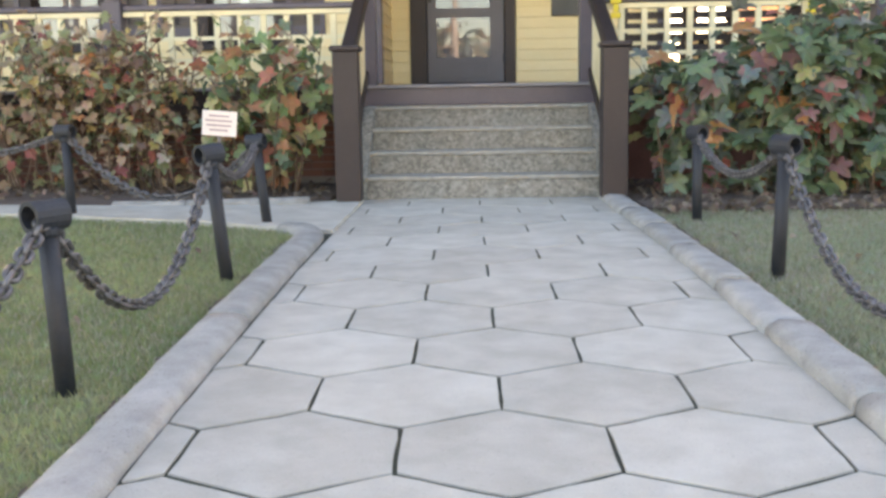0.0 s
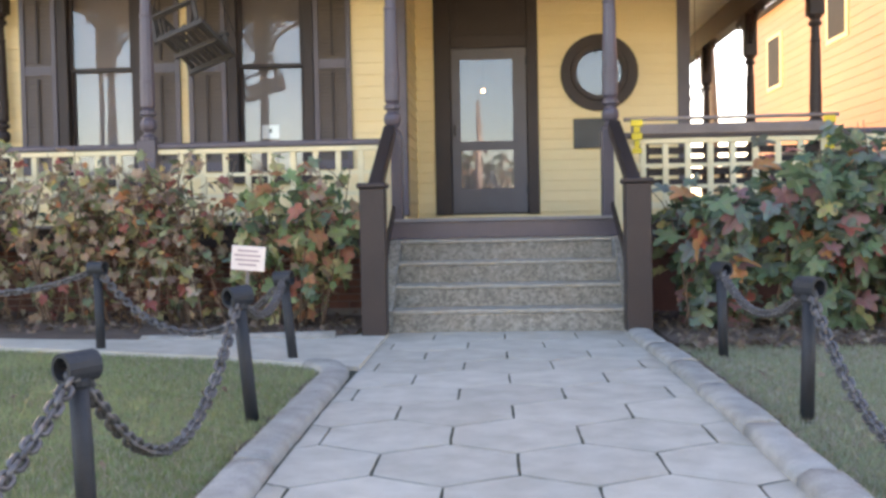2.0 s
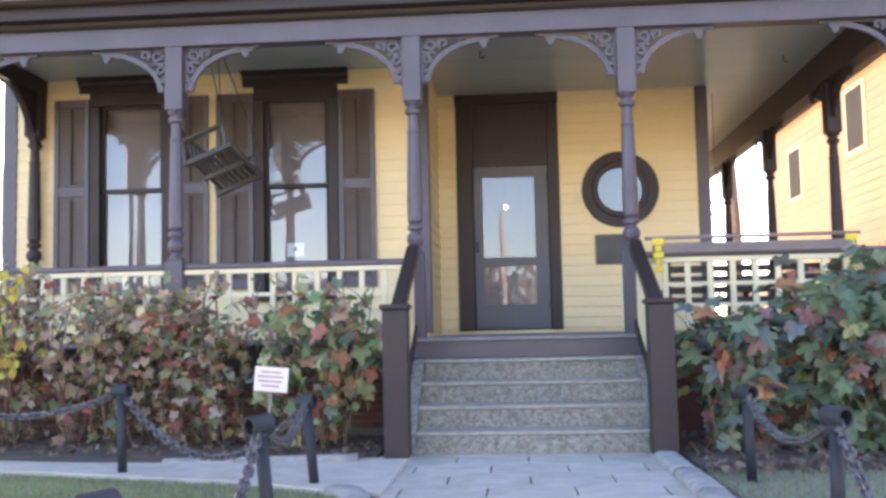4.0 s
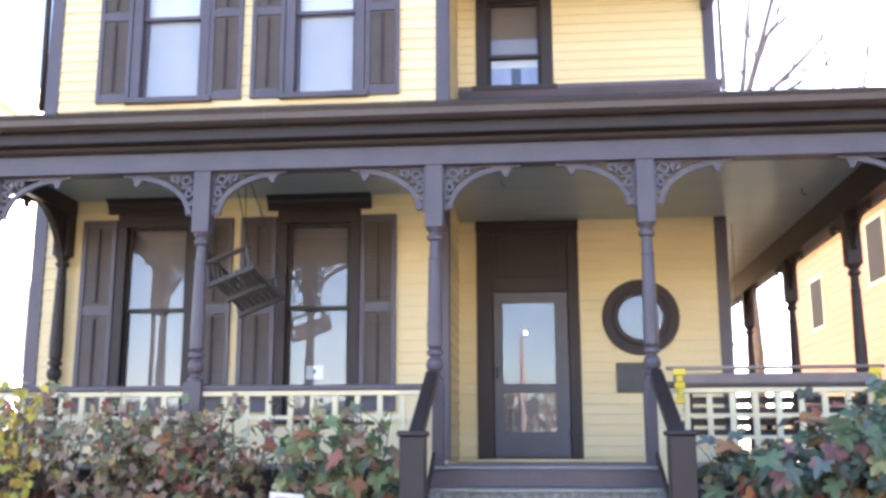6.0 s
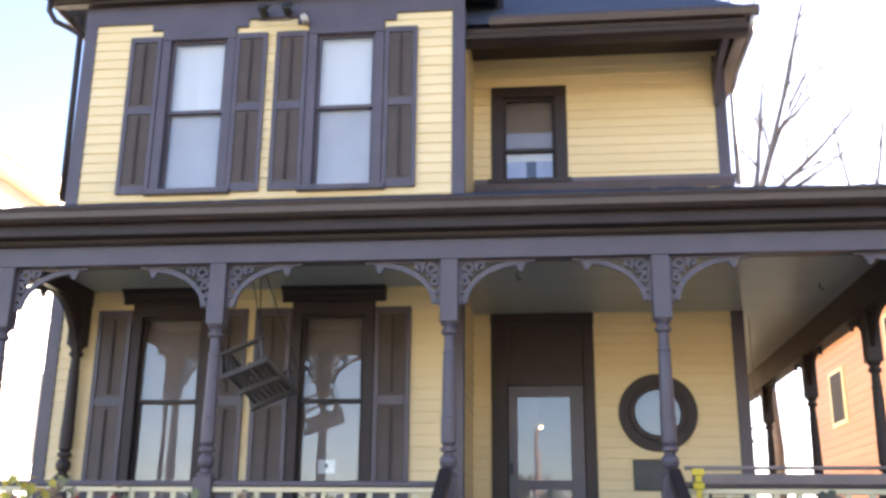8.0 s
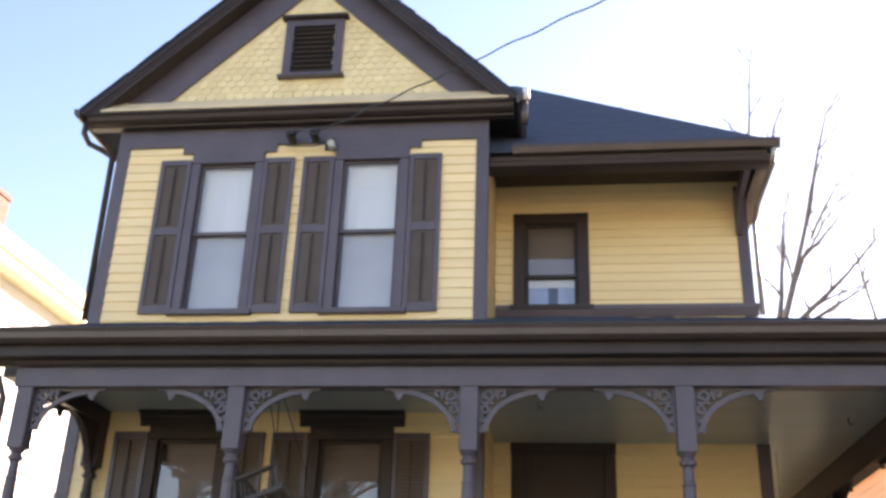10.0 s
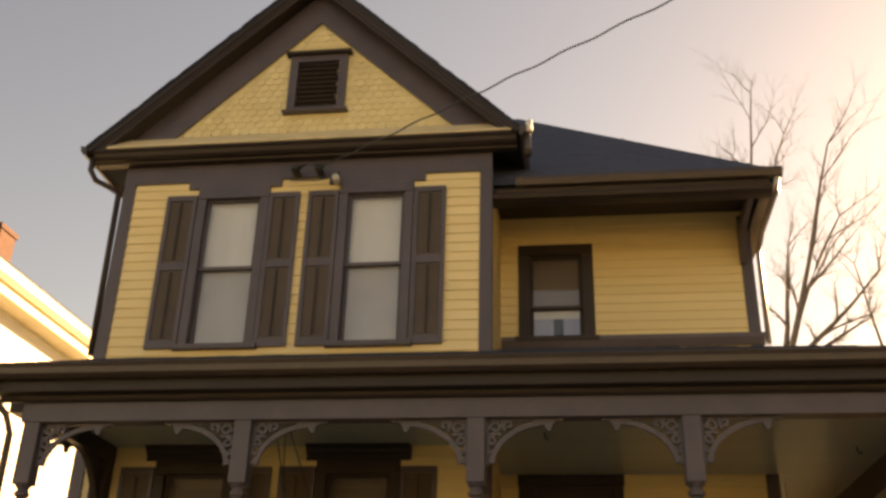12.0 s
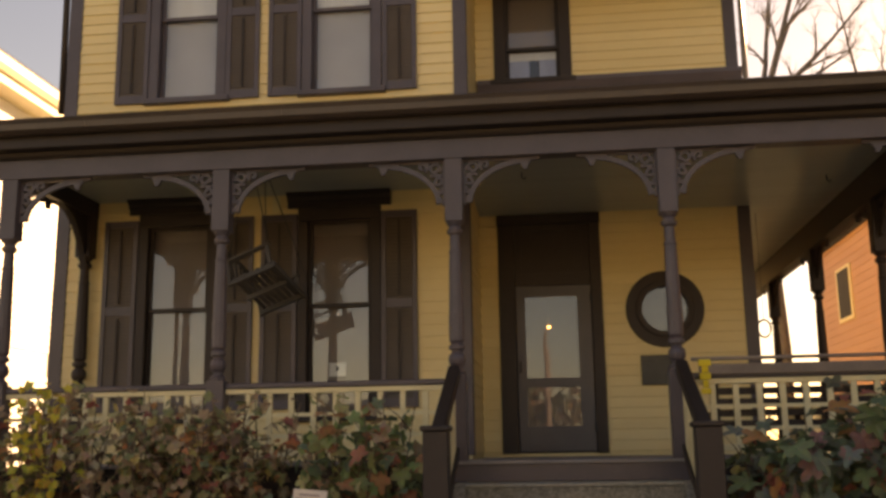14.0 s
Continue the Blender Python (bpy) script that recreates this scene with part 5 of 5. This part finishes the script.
for i, (x, z) in enumerate(((-3.42, 7.40), (-3.12, 7.42))):
    bm = bmesh.new()
    tube(bm, [(x, YW - 0.05, z), (x, YW - 0.20, z + 0.02), (x + 0.04, YW - 0.32, z - 0.04), (x + 0.12, YW - 0.34, z - 0.06)], [0.05, 0.055, 0.045, 0.03], 8)
    part("weatherhead", bm, M_IRON, cable, "black weatherhead")
    bm = bmesh.new()
    tube(bm, [(x + 0.12, YW - 0.34, z - 0.06), (x + 0.2, YW - 0.36, z - 0.02), (-3.0, YW - 0.5, 7.22), tuple(A0)], 0.010, 6)
    part("lead", bm, M_WIRE, cable)
bm = bmesh.new()
tube(bm, [(-3.5, YW - 0.06, 7.33), (-3.35, YW - 0.2, 7.24), (-3.1, YW - 0.22, 7.22), (-2.9, YW - 0.15, 7.30), (-2.86, YW - 0.1, 7.40)], 0.009, 6)
part("loop", bm, M_WIRE, cable)
bm = bmesh.new()
tube(bm, [(-2.88, YW - 0.05, 7.27), (-2.88, YW - 0.2, 7.27)], 0.045, 10)
part("insulator", bm, M_CERAM, cable, "pale porcelain insulator")
slab("porch_outlet", -3.02, -2.94, YW - 0.05, YW - 0.026, 3.64, 3.84, M_CREAM)
tagged(bpy.data.objects["porch_outlet"], "cream painted box on the wall below the ceiling", "box")
bpy.data.objects["porch_outlet"].location.x = -0.14

# ---- neighbours ----
nl = thing("neighbour_house", "white neighbouring house with a cream eave in the sun", "house")
NX = -13.95
wl = slab("wall", NX - 8, NX, 13.5, 40, -0.1, 10.49, M_WSIDE, nl, "white clapboards")
siding(wl, -40, -13.5, 4.0, 10.39, [], Matrix.Translation((NX, 53.5, 0)) @ pose(0, 0, 0, 0, 0, 90), board_mesh(M_WSIDE), 0.19)
bm = bmesh.new()
prism(bm, [(NX, 10.27), (NX + 0.56, 10.31), (NX + 0.58, 10.51), (NX + 0.66, 10.55), (NX + 0.74, 10.69), (NX + 0.76, 10.91), (NX + 0.70, 10.93), (NX, 11.09)], 13.0, 40.5, "y")
part("eave", bm, M_ECREAM, nl, "cream boxed eave and gutter")
bm = bmesh.new()
prism(bm, [(NX + 0.74, 10.94), (NX + 0.74, 10.99), (NX - 4.0, 14.39), (NX - 8.8, 10.99), (NX - 8.8, 10.94)], 12.9, 40.6, "y")
part("roof", bm, M_ROOF, nl)
bm = bmesh.new()
box(bm, -17.4, -16.22, 23.6, 24.4, 11.69, 13.94)
box(bm, -17.46, -16.18, 23.54, 24.46, 13.94, 14.09)
part("chimney", bm, M_BRICK, nl, "red brick chimney")
for y in (18.5, 26.5):
    w = new("window")
    w.parent = nl
    slab("frame", NX + 0.0, NX + 0.06, y - 0.65, y + 0.65, 3.4, 5.8, M_WHITE, w)
    slab("pane", NX + 0.061, NX + 0.066, y - 0.52, y + 0.52, 3.55, 5.65, M_PLAQUE, w)

nr = thing("neighbour_house", "orange-brown clapboard neighbouring house in the sun", "house")
NRX = 8.5
NY0, NY1 = 8.0, 33.4
wr = slab("wall", NRX, NRX + 7, NY0, NY1, -0.1, 7.3, M_ORANGE, nr, "orange-brown clapboards")
siding(wr, -NY1, -NY0, 0.5, 7.2, [], Matrix.Translation((NRX, 0, 0)) @ pose(0, 0, 0, 0, 0, -90), board_mesh(M_ORANGE), 0.235)
slab("base", NRX - 0.05, NRX - 0.001, NY0, NY1, -0.1, 0.5, M_BRICK, nr)
for y, z0, z1 in ((30.2, 4.9, 6.3), (24.8, 5.4, 6.9), (18.8, 5.4, 6.9)):
    w = new("window")
    w.parent = nr
    slab("frame", NRX - 0.06, NRX - 0.001, y - 0.75, y + 0.75, z0 - 0.12, z1 + 0.1, M_SIDING, w, "yellowish window frame", 0.006)
    slab("pane", NRX - 0.066, NRX - 0.061, y - 0.6, y + 0.6, z0, z1, M_DARK, w, "dark window pane")
bm = bmesh.new()
prism(bm, [(NRX - 0.3, 7.22), (NRX + 3.5, 9.0), (NRX + 7.6, 7.22)], NY0 - 0.4, NY1 + 0.4, "y")
part("roof", bm, M_ROOF, nr)

# ---- bare trees behind ----


def bare_tree(x, y, z_fork, limbs, r, seed, label):
    """A leafless tree: a trunk up to its fork, limbs given by (sideways, depth, rise), branches and twigs along them."""
    rs = random.Random(seed)
    t = thing("bare_tree", label, "tree")
    bm = bmesh.new()
    tube(bm, [(x, y, -0.1), (x + 0.12, y, z_fork * 0.35), (x - 0.08, y, z_fork * 0.7), (x, y, z_fork)], [r * 1.5, r * 1.25, r * 1.1, r], 9)
    part("trunk", bm, M_BARK, t)
    bm_b, bm_w = bmesh.new(), bmesh.new()

    def grow(p, d, ln, r, depth):
        pts, rad, dirs = [p], [r], [d]
        n = 6 if depth == 0 else 4
        for i in range(n):
            d = (d + Vector((rs.uniform(-1, 1), rs.uniform(-1, 1), rs.uniform(-0.5, 0.6))) * (0.08 if depth == 0 else 0.22)).normalized()
            p = p + d * ln / n
            pts.append(p)
            dirs.append(d)
            rad.append(r * (1 - 0.75 * (i + 1) / n))
        tube(bm_b if depth < 2 else bm_w, pts, rad, 6 if depth < 2 else 3)
        if depth >= 4:
            return
        for i in range(1, n + 1):
            for _ in range((1, 2, 1, 1)[depth] + (1 if i == n else 0)):
                e = dirs[i].cross(Vector((rs.uniform(-1, 1), rs.uniform(-1, 1), rs.uniform(-1, 1)))).normalized()
                if depth == 0 and i < 2:
                    continue
                grow(pts[i], (dirs[i] * 0.8 + e * rs.uniform(0.35, 0.85) + Vector((0, 0, 0.3))).normalized(), ln * rs.uniform(0.28, 0.5) * (0.8 if depth == 0 else 1), max(rad[i] * 0.6, r * 0.22), depth + 1)
    for u, v, w in limbs:
        g = Vector((u, v, w))
        grow(Vector((x, y, z_fork)), g.normalized(), g.length, r * 0.75, 0)
    part("limb_frame", bm_b, M_BARK, t)
    part("twig_mass", bm_w, M_BARK, t)["kind"] = "stuff"


bare_tree(6.9, 32.0, 12.0, [(0.7, 0.6, 5.0), (2.1, -0.4, 8.0), (2.3, 0.8, 6.3), (3.6, -0.6, 3.2), (3.2, 1.0, 2.0)], 0.16, 5, "bare grey tree with several upright limbs and fine twigs")
bare_tree(7.0, 37.0, 18.3, [(0.3, 0.3, 5.0), (1.3, -0.4, 7.4), (2.6, 0.5, 6.4)], 0.13, 11, "tall bare tree with fine twigs behind the house")
bare_tree(12.4, 38.0, 12.5, [(-0.8, 0.4, 6.0), (1.2, 0.2, 7.4)], 0.12, 21, "bare branching tree beyond the neighbouring house")

# ---- shrubs ----


def leaf_mesh(name, length, width, droop, material, deep):
    """A five-lobed leaf, folded along its rib and drooping to the tip. The stalk end is at the origin; deep: how far the bays go in."""
    bm = bmesh.new()
    half = [(0, 1.0), (9, 0.93), (19, 0.80), (31, 0.60 - deep), (43, 0.82), (55, 0.93), (69, 0.80), (86, 0.56 - deep), (103, 0.71), (118, 0.75), (134, 0.62), (160, 0.42)]
    out = half + [(180, 0.30)] + [(360 - a, r) for a, r in half[:0:-1]]
    c = bm.verts.new((0, length * 0.36, 0))
    rim = []
    for a, r in out:
        px, py = math.sin(radians(a)) * r * width, length * 0.36 + math.cos(radians(a)) * r * length * 0.64
        rim.append(bm.verts.new((px, py, abs(px) * 0.28 - droop * max(py, 0) ** 2 / length + 0.03 * length * math.sin(a))))
    for i in range(len(rim)):
        bm.faces.new((c, rim[i], rim[(i + 1) % len(rim)]))
    me = bpy.data.meshes.new(name)
    bm.to_mesh(me)
    bm.free()
    me.materials.append(material)
    return me


LEAF_L = [leaf_mesh("leaf", l, w, d, M_LEAFL, k) for l, w, d, k in ((0.105, 0.062, 0.25, -0.08), (0.128, 0.078, 0.45, -0.03), (0.08, 0.044, 0.8, -0.12))]
LEAF_R = [leaf_mesh("leaf", l, w, d, M_LEAFR, k) for l, w, d, k in ((0.155, 0.09, 0.25, -0.04), (0.19, 0.115, 0.45, -0.02), (0.11, 0.06, 0.6, -0.1))]
LEAF_G = [leaf_mesh("leaf", l, w, d, M_LEAFG, k) for l, w, d, k in ((0.20, 0.108, 0.25, 0.02), (0.245, 0.135, 0.4, 0.05), (0.15, 0.076, 0.3, -0.03))]


def joined(name, placed, parent, label):
    """Many placed leaves as one mesh."""
    co, fa = [], []
    for me, m in placed:
        base = len(co)
        co += [m @ v.co for v in me.vertices]
        fa += [[base + i for i in p.vertices] for p in me.polygons]
    me = bpy.data.meshes.new(name)
    me.from_pydata([tuple(c) for c in co], [], fa)
    me.materials.append(placed[0][0].materials[0])
    ob = new(name, me)
    ob.parent = parent
    ob["label"], ob["kind"] = label, "stuff"
    return ob


def shrub(x, y, w, d, h, leaves, count, single, seed, label, stems, lo=0.06):
    """A many-stemmed shrub: canes from the ground that fork, with lobed leaves along them."""
    rs = random.Random(seed)
    t = thing("shrub", label, "shrub")
    bm = bmesh.new()
    spots = []
    for _ in range(stems):
        bx, by = x + rs.uniform(-0.6, 0.6) * w, y + rs.uniform(-0.5, 0.5) * d
        q = Vector((bx, by, lie(bx, by)))
        top = Vector((bx + rs.uniform(-0.6, 0.6) * w, by + rs.uniform(-0.7, 0.55) * d, rise(y) + h * rs.uniform(0.72, 1.05)))
        top.x = min(max(top.x, x - w), x + w)
        top.y = min(max(top.y, y - d), y + d)
        mid = q.lerp(top, 0.5) + Vector((rs.uniform(-0.1, 0.1), rs.uniform(-0.12, 0.05), 0.08))
        cane = [q.lerp(mid, s) .lerp(mid.lerp(top, s), s) for s in [i / 6 for i in range(7)]]
        tube(bm, cane, [0.010 * (1 - 0.1 * i) for i in range(7)], 5)
        spots += [(cane[i].lerp(cane[i + 1], rs.random()), top - q) for i in range(0, 6) for _ in range(4)]
        for i in (2, 3, 4, 5):
            e = cane[i] + Vector((rs.uniform(-0.26, 0.26), rs.uniform(-0.26, 0.18), rs.uniform(0.0, 0.26)))
            tube(bm, [cane[i], cane[i].lerp(e, 0.5) + Vector((0, 0, 0.03)), e], [0.006, 0.005, 0.003], 4)
            spots += [(cane[i].lerp(e, s), e - cane[i]) for s in (0.3, 0.5, 0.65, 0.8, 0.9, 1.0, 1.0)]
    part("cane_tangle", bm, M_STEM, t, "thin brown canes")["kind"] = "stuff"
    rs.shuffle(spots)
    placed = []
    for k in range(count):
        p, dr = spots[k % len(spots)]
        p = p + Vector((rs.gauss(0, 0.035), rs.gauss(0, 0.035), rs.gauss(0, 0.03)))
        if p.z - rise(y) < lo or p.y > 9.2 or abs(p.x - 1.2) < 0.17:
            continue
        yaw = rs.gauss(180, 85)
        m = Matrix.Translation(p) @ pose(0, 0, 0, 0, 0, yaw) @ pose(0, 0, 0, rs.uniform(-70, 35), rs.uniform(-40, 40), 0) @ Matrix.Scale(rs.uniform(0.6, 1.15), 4)
        placed.append((rs.choice(leaves), m))
    placed.sort(key=lambda q: q[1].translation.y)
    for me, m in placed[:single]:
        piece("leaf", me, t, m)
    if len(placed) > single:
        joined("inner_leaves", placed[single:], t, "leaves deeper in the shrub")


for i, (x, w, h) in enumerate(((-5.9, 0.75, 1.65), (-4.75, 0.70, 1.62), (-3.65, 0.70, 1.60), (-2.7, 0.65, 1.55), (-1.75, 0.52, 1.50))):
    if x < -2:
        shrub(x, 8.6, w, 0.52, h, LEAF_L, 680, 230, 40 + i, "straggling shrub with red, brown and green autumn leaves", 21, 0.14)
    else:
        shrub(x, 8.6, w, 0.5, h, LEAF_R, 420, 220, 40 + i, "open shrub with green and vivid red autumn leaves", 15, 0.14)
for i, (x, w, h, n) in enumerate(((1.80, 0.42, 1.18, 560), (2.5, 0.55, 1.46, 760), (3.4, 0.6, 1.66, 820), (4.4, 0.6, 1.78, 640))):
    shrub(x, 8.2, w, 0.6, h, LEAF_G, n, 200, 60 + i, "leafy green shrub with large lobed leaves turning red", 17, 0.08)

rs = random.Random(77)
yl = thing("yellow_shrub", "slender shrub with bright yellow autumn leaves", "shrub")
bm = bmesh.new()
for k in range(3):
    x = -4.36 + k * 0.07
    tube(bm, [(x, 8.1, lie(x, 8.1)), (x - 0.03 * k, 8.05, 1.0), (x + 0.05, 8.0, 1.82)], [0.009, 0.007, 0.003], 5)
part("cane_tangle", bm, M_STEM, yl)["kind"] = "stuff"
LEAF_Y = [leaf_mesh("leaf", l, w, 0.4, M_LEAFYL, -0.1) for l, w in ((0.085, 0.05), (0.065, 0.04))]
for k in range(110):
    piece("leaf", LEAF_Y[k % 2], yl, pose(-4.33 + rs.gauss(0, 0.13), 8.0 + rs.gauss(0, 0.07), 1.45 + rs.uniform(-0.55, 0.42), rs.uniform(-70, 30), rs.uniform(-40, 40), rs.uniform(0, 360)))

# ---- fallen leaves and grass ----
rs = random.Random(9)
placed = []
for k in range(1500):
    if k < 950:
        x, y = rs.uniform(1.35, 5.0), 7.0 + 2.2 * rs.random() ** 1.4
    else:
        x, y = rs.uniform(-6.5, -1.2), rs.uniform(7.75, 9.3)
    s = rs.uniform(0.35, 0.75)
    placed.append((LEAF_L[k % 3], pose(x, y, lie(x, y) + 0.045 + rs.uniform(0, 0.03), rs.uniform(-40, 40), rs.uniform(-40, 40), rs.uniform(0, 360)) @ Matrix.Scale(s, 4)))
for k in range(26):
    x, y = rs.choice(((rs.uniform(1.4, 3.5), rs.uniform(2.5, 7)), (rs.uniform(-4, -1.2), rs.uniform(2, 6.4))))
    placed.append((LEAF_L[k % 3], pose(x, y, lie(x, y) + 0.05, rs.uniform(-20, 20), rs.uniform(-20, 20), rs.uniform(0, 360)) @ Matrix.Scale(0.55, 4)))
lit = joined("leaf_litter", placed, None, "dry brown fallen leaves on the soil")
lit.data.materials.clear()
lit.data.materials.append(M_LEAFY)
tagged(lit, category="leaves", kind="stuff")


def grass(name, x0, x1, y0, y1, n, seed, edge, material, label):
    g = np.random.default_rng(seed)
    u = g.random(n)
    y = y0 + (y1 - y0) * u ** 1.25
    x = x0 + (x1 - x0) * g.random(n)
    keep = edge(x, y)
    x, y = x[keep], y[keep]
    n = len(x)
    z = np.array([lie(a, b) for a, b in zip(x, y)])
    a = g.random(n) * math.tau
    h = 0.014 + 0.024 * g.random(n)
    w = 0.0028 + 0.002 * g.random(n)
    lx, ly = (g.random((2, n)) - 0.5) * 0.045
    co = np.empty((n, 3, 3))
    co[:, 0] = np.stack([x - np.cos(a) * w, y - np.sin(a) * w, z - 0.004], 1)
    co[:, 1] = np.stack([x + np.cos(a) * w, y + np.sin(a) * w, z - 0.004], 1)
    co[:, 2] = np.stack([x + lx, y + ly, z + h], 1)
    me = bpy.data.meshes.new(name)
    me.from_pydata(co.reshape(-1, 3).tolist(), [], np.arange(n * 3).reshape(n, 3).tolist())
    me.materials.append(material)
    tagged(new(name, me), label, "grass", kind="stuff")


grass("grass_left", -6.5, -1.115, 1.2, 7.5, 230000, 3, lambda x, y: y < np.where(x > -1.9, 6.62 + (-1.0 - x) * 0.11, 6.72 + (-1.9 - x) * 0.17), M_GRASS, "short patchy green lawn grass with straw")
grass("grass_right", 1.33, 6.0, 2.0, 7.3, 140000, 4, lambda x, y: y < 7.25 - (x - 1.3) * 0.05, M_STRAW, "thin dry straw-coloured lawn grass")

# ---- across the street, seen in the glass ----
pole = thing("utility_pole", "pale wooden utility pole across the street", "pole")
bm = bmesh.new()
tube(bm, [(-0.58, -17.6, -0.1), (-0.58, -17.6, 6.3)], [0.15, 0.11], 10)
part("shaft", bm, M_WOODG, pole)
pole["label"] = "weathered wooden utility pole across the street"
for k in range(7):
    rs = random.Random(300 + k)
    t = thing("street_tree", "autumn tree across the street", "tree", "trees across the street")
    x, y = -30 + k * 10 + rs.uniform(-2, 2), -46 + rs.uniform(-3, 3)
    bm = bmesh.new()
    tube(bm, [(x, y, -0.1), (x + 0.1, y, 2.0), (x, y + 0.2, 4.0)], [0.2, 0.16, 0.10], 8)
    part("trunk", bm, M_BARK, t)
    H = rs.uniform(5.5, 8.5)
    lm = LEAF_G[0]
    pl = []
    for _ in range(900):
        q = Vector((rs.gauss(0, 1), rs.gauss(0, 1), rs.gauss(0, 1))).normalized() * rs.random() ** 0.4
        pl.append((lm, Matrix.Translation((x + q.x * 4.6, y + q.y * 3.0, H * 0.62 + q.z * H * 0.36)) @ pose(0, 0, 0, rs.uniform(0, 360), rs.uniform(0, 360), rs.uniform(0, 360)) @ Matrix.Scale(2.2, 4)))
    cr = joined("crown", pl, t, "brown-green leaf crown")
    cr.data.materials.clear()
    cr.data.materials.append(M_FARTREE)

# Added and unseen: sunlit ground and houses that bounce warm light back.
slab("far_verge", -80, 80, -60, -17.02, -0.02, 0.03, M_LEAFLAWN)
tagged(bpy.data.objects["far_verge"], "added leaf-strewn lawn across the street that bounces warm light", "lawn", kind="structure")


def bungalow(x, y, w, paint, label):
    """An added low house to bounce light: wall, hipped roof, door and two windows."""
    h = tagged(new("bungalow"), label, "house", "houses across the street")
    slab("wall", x - w / 2, x + w / 2, y - 7, y, 0, 3.0, paint, h)
    bm = bmesh.new()
    v = [bm.verts.new(c) for c in ((x - w / 2 - 0.4, y + 0.4, 3.0), (x + w / 2 + 0.4, y + 0.4, 3.0), (x + w / 2 + 0.4, y - 7.4, 3.0), (x - w / 2 - 0.4, y - 7.4, 3.0), (x - w / 4, y - 3.5, 4.6), (x + w / 4, y - 3.5, 4.6))]
    for f in ((0, 1, 5, 4), (1, 2, 5), (2, 3, 4, 5), (3, 0, 4), (3, 2, 1, 0)):
        bm.faces.new([v[i] for i in f])
    part("roof", bm, M_ROOF, h)
    slab("door", x - 0.5, x + 0.5, y, y + 0.05, 0.1, 2.2, M_TRIM, h)
    for wx in (x - w * 0.3, x + w * 0.3):
        o = slab("window", wx - 0.65, wx + 0.65, y, y + 0.06, 0.9, 2.3, M_WHITE, h)
        slab("pane", wx - 0.55, wx + 0.55, y + 0.061, y + 0.066, 1.0, 2.2, M_DARK, o)


for k, (paint, lb) in enumerate(((M_ECREAM, "added low cream house across the street"), (M_WSIDE, "added low white house across the street"), (M_SIDING, "added low yellow house across the street"), (M_ECREAM, "added low cream house across the street"))):
    bungalow(-24.5 + 16 * k, -30, 10.5, paint, lb)

# ---- the walk's hexagon pavers ----
HW, HP, HS = 0.5945, 0.4775, 0.321      # width, row pitch, length of the side edges
r = 0
y = 2.605 - HP * 16
while y < YS + 0.3:
    off = -0.2075 if r % 2 == 0 else 0.0895
    for k in range(-3, 4):
        cx = off + HW * (k + 0.5)
        g = 0.0065
        out = [(-HW / 2 + g, -HS / 2 + g * 1.1), (0, -HS / 2 - (HP - HS) + g * 1.9), (HW / 2 - g, -HS / 2 + g * 1.1), (HW / 2 - g, HS / 2 - g * 1.1), (0, HS / 2 + (HP - HS) - g * 1.9), (-HW / 2 + g, HS / 2 - g * 1.1)]
        poly = [(cx + a, y + b) for a, b in out]
        for lim, sg in ((WX0, 1), (WX1, -1)):
            res = []
            for (ax, ay), (bx, by) in zip(poly, poly[1:] + poly[:1]):
                ina, inb = (ax - lim) * sg >= 0, (bx - lim) * sg >= 0
                if ina:
                    res.append((ax, ay))
                if ina != inb:
                    s = (lim - ax) / (bx - ax)
                    res.append((lim, ay + s * (by - ay)))
            poly = res
            if not poly:
                break
        if len(poly) < 3:
            continue
        poly = [(pinch(a, b), min(b, YS + 0.005)) for a, b in poly]
        xs, ys = [q[0] for q in poly], [q[1] for q in poly]
        if max(xs) - min(xs) < 0.05 or max(ys) - min(ys) < 0.05:
            continue
        bm = bmesh.new()
        dz = random.uniform(-0.0012, 0.0012)
        mx, my = sum(xs) / len(xs), sum(ys) / len(ys)
        rim = []
        for (ax, ay), (bx, by) in zip(poly, poly[1:] + poly[:1]):
            for s in (0.0, 0.25, 0.5, 0.75):
                jit = 0.0022 if s else 0.004
                rim.append((ax + (bx - ax) * s + random.uniform(-jit, jit), ay + (by - ay) * s + random.uniform(-jit, jit)))
        n = len(rim)
        lo_ = [bm.verts.new((a, b, rise(b) - 0.06)) for a, b in rim]
        md = [bm.verts.new((a, b, rise(b) + dz - 0.0015)) for a, b in rim]
        tp = [bm.verts.new((a + (mx - a) * 0.004, b + (my - b) * 0.004, rise(b) + dz + random.uniform(-0.0008, 0.0008))) for a, b in rim]
        mid = bm.verts.new((mx, my, rise(my) + dz))
        for i in range(n):
            bm.faces.new((lo_[i], lo_[(i + 1) % n], md[(i + 1) % n], md[i]))
            bm.faces.new((md[i], md[(i + 1) % n], tp[(i + 1) % n], tp[i]))
            bm.faces.new((tp[i], tp[(i + 1) % n], mid))
        pv = part("paver", bm, M_CONC, walk_bed)
    y += HP
    r += 1

# ---- the house body, its fixtures and the porch, set to fit the camera's view ----
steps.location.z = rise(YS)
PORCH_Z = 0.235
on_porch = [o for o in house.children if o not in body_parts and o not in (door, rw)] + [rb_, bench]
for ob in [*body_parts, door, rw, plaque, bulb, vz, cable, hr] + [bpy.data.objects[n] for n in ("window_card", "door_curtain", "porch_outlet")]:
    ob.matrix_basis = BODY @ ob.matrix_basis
for ob in on_porch:
    ob.matrix_basis = Matrix.Translation((0, 0, PORCH_Z)) @ ob.matrix_basis
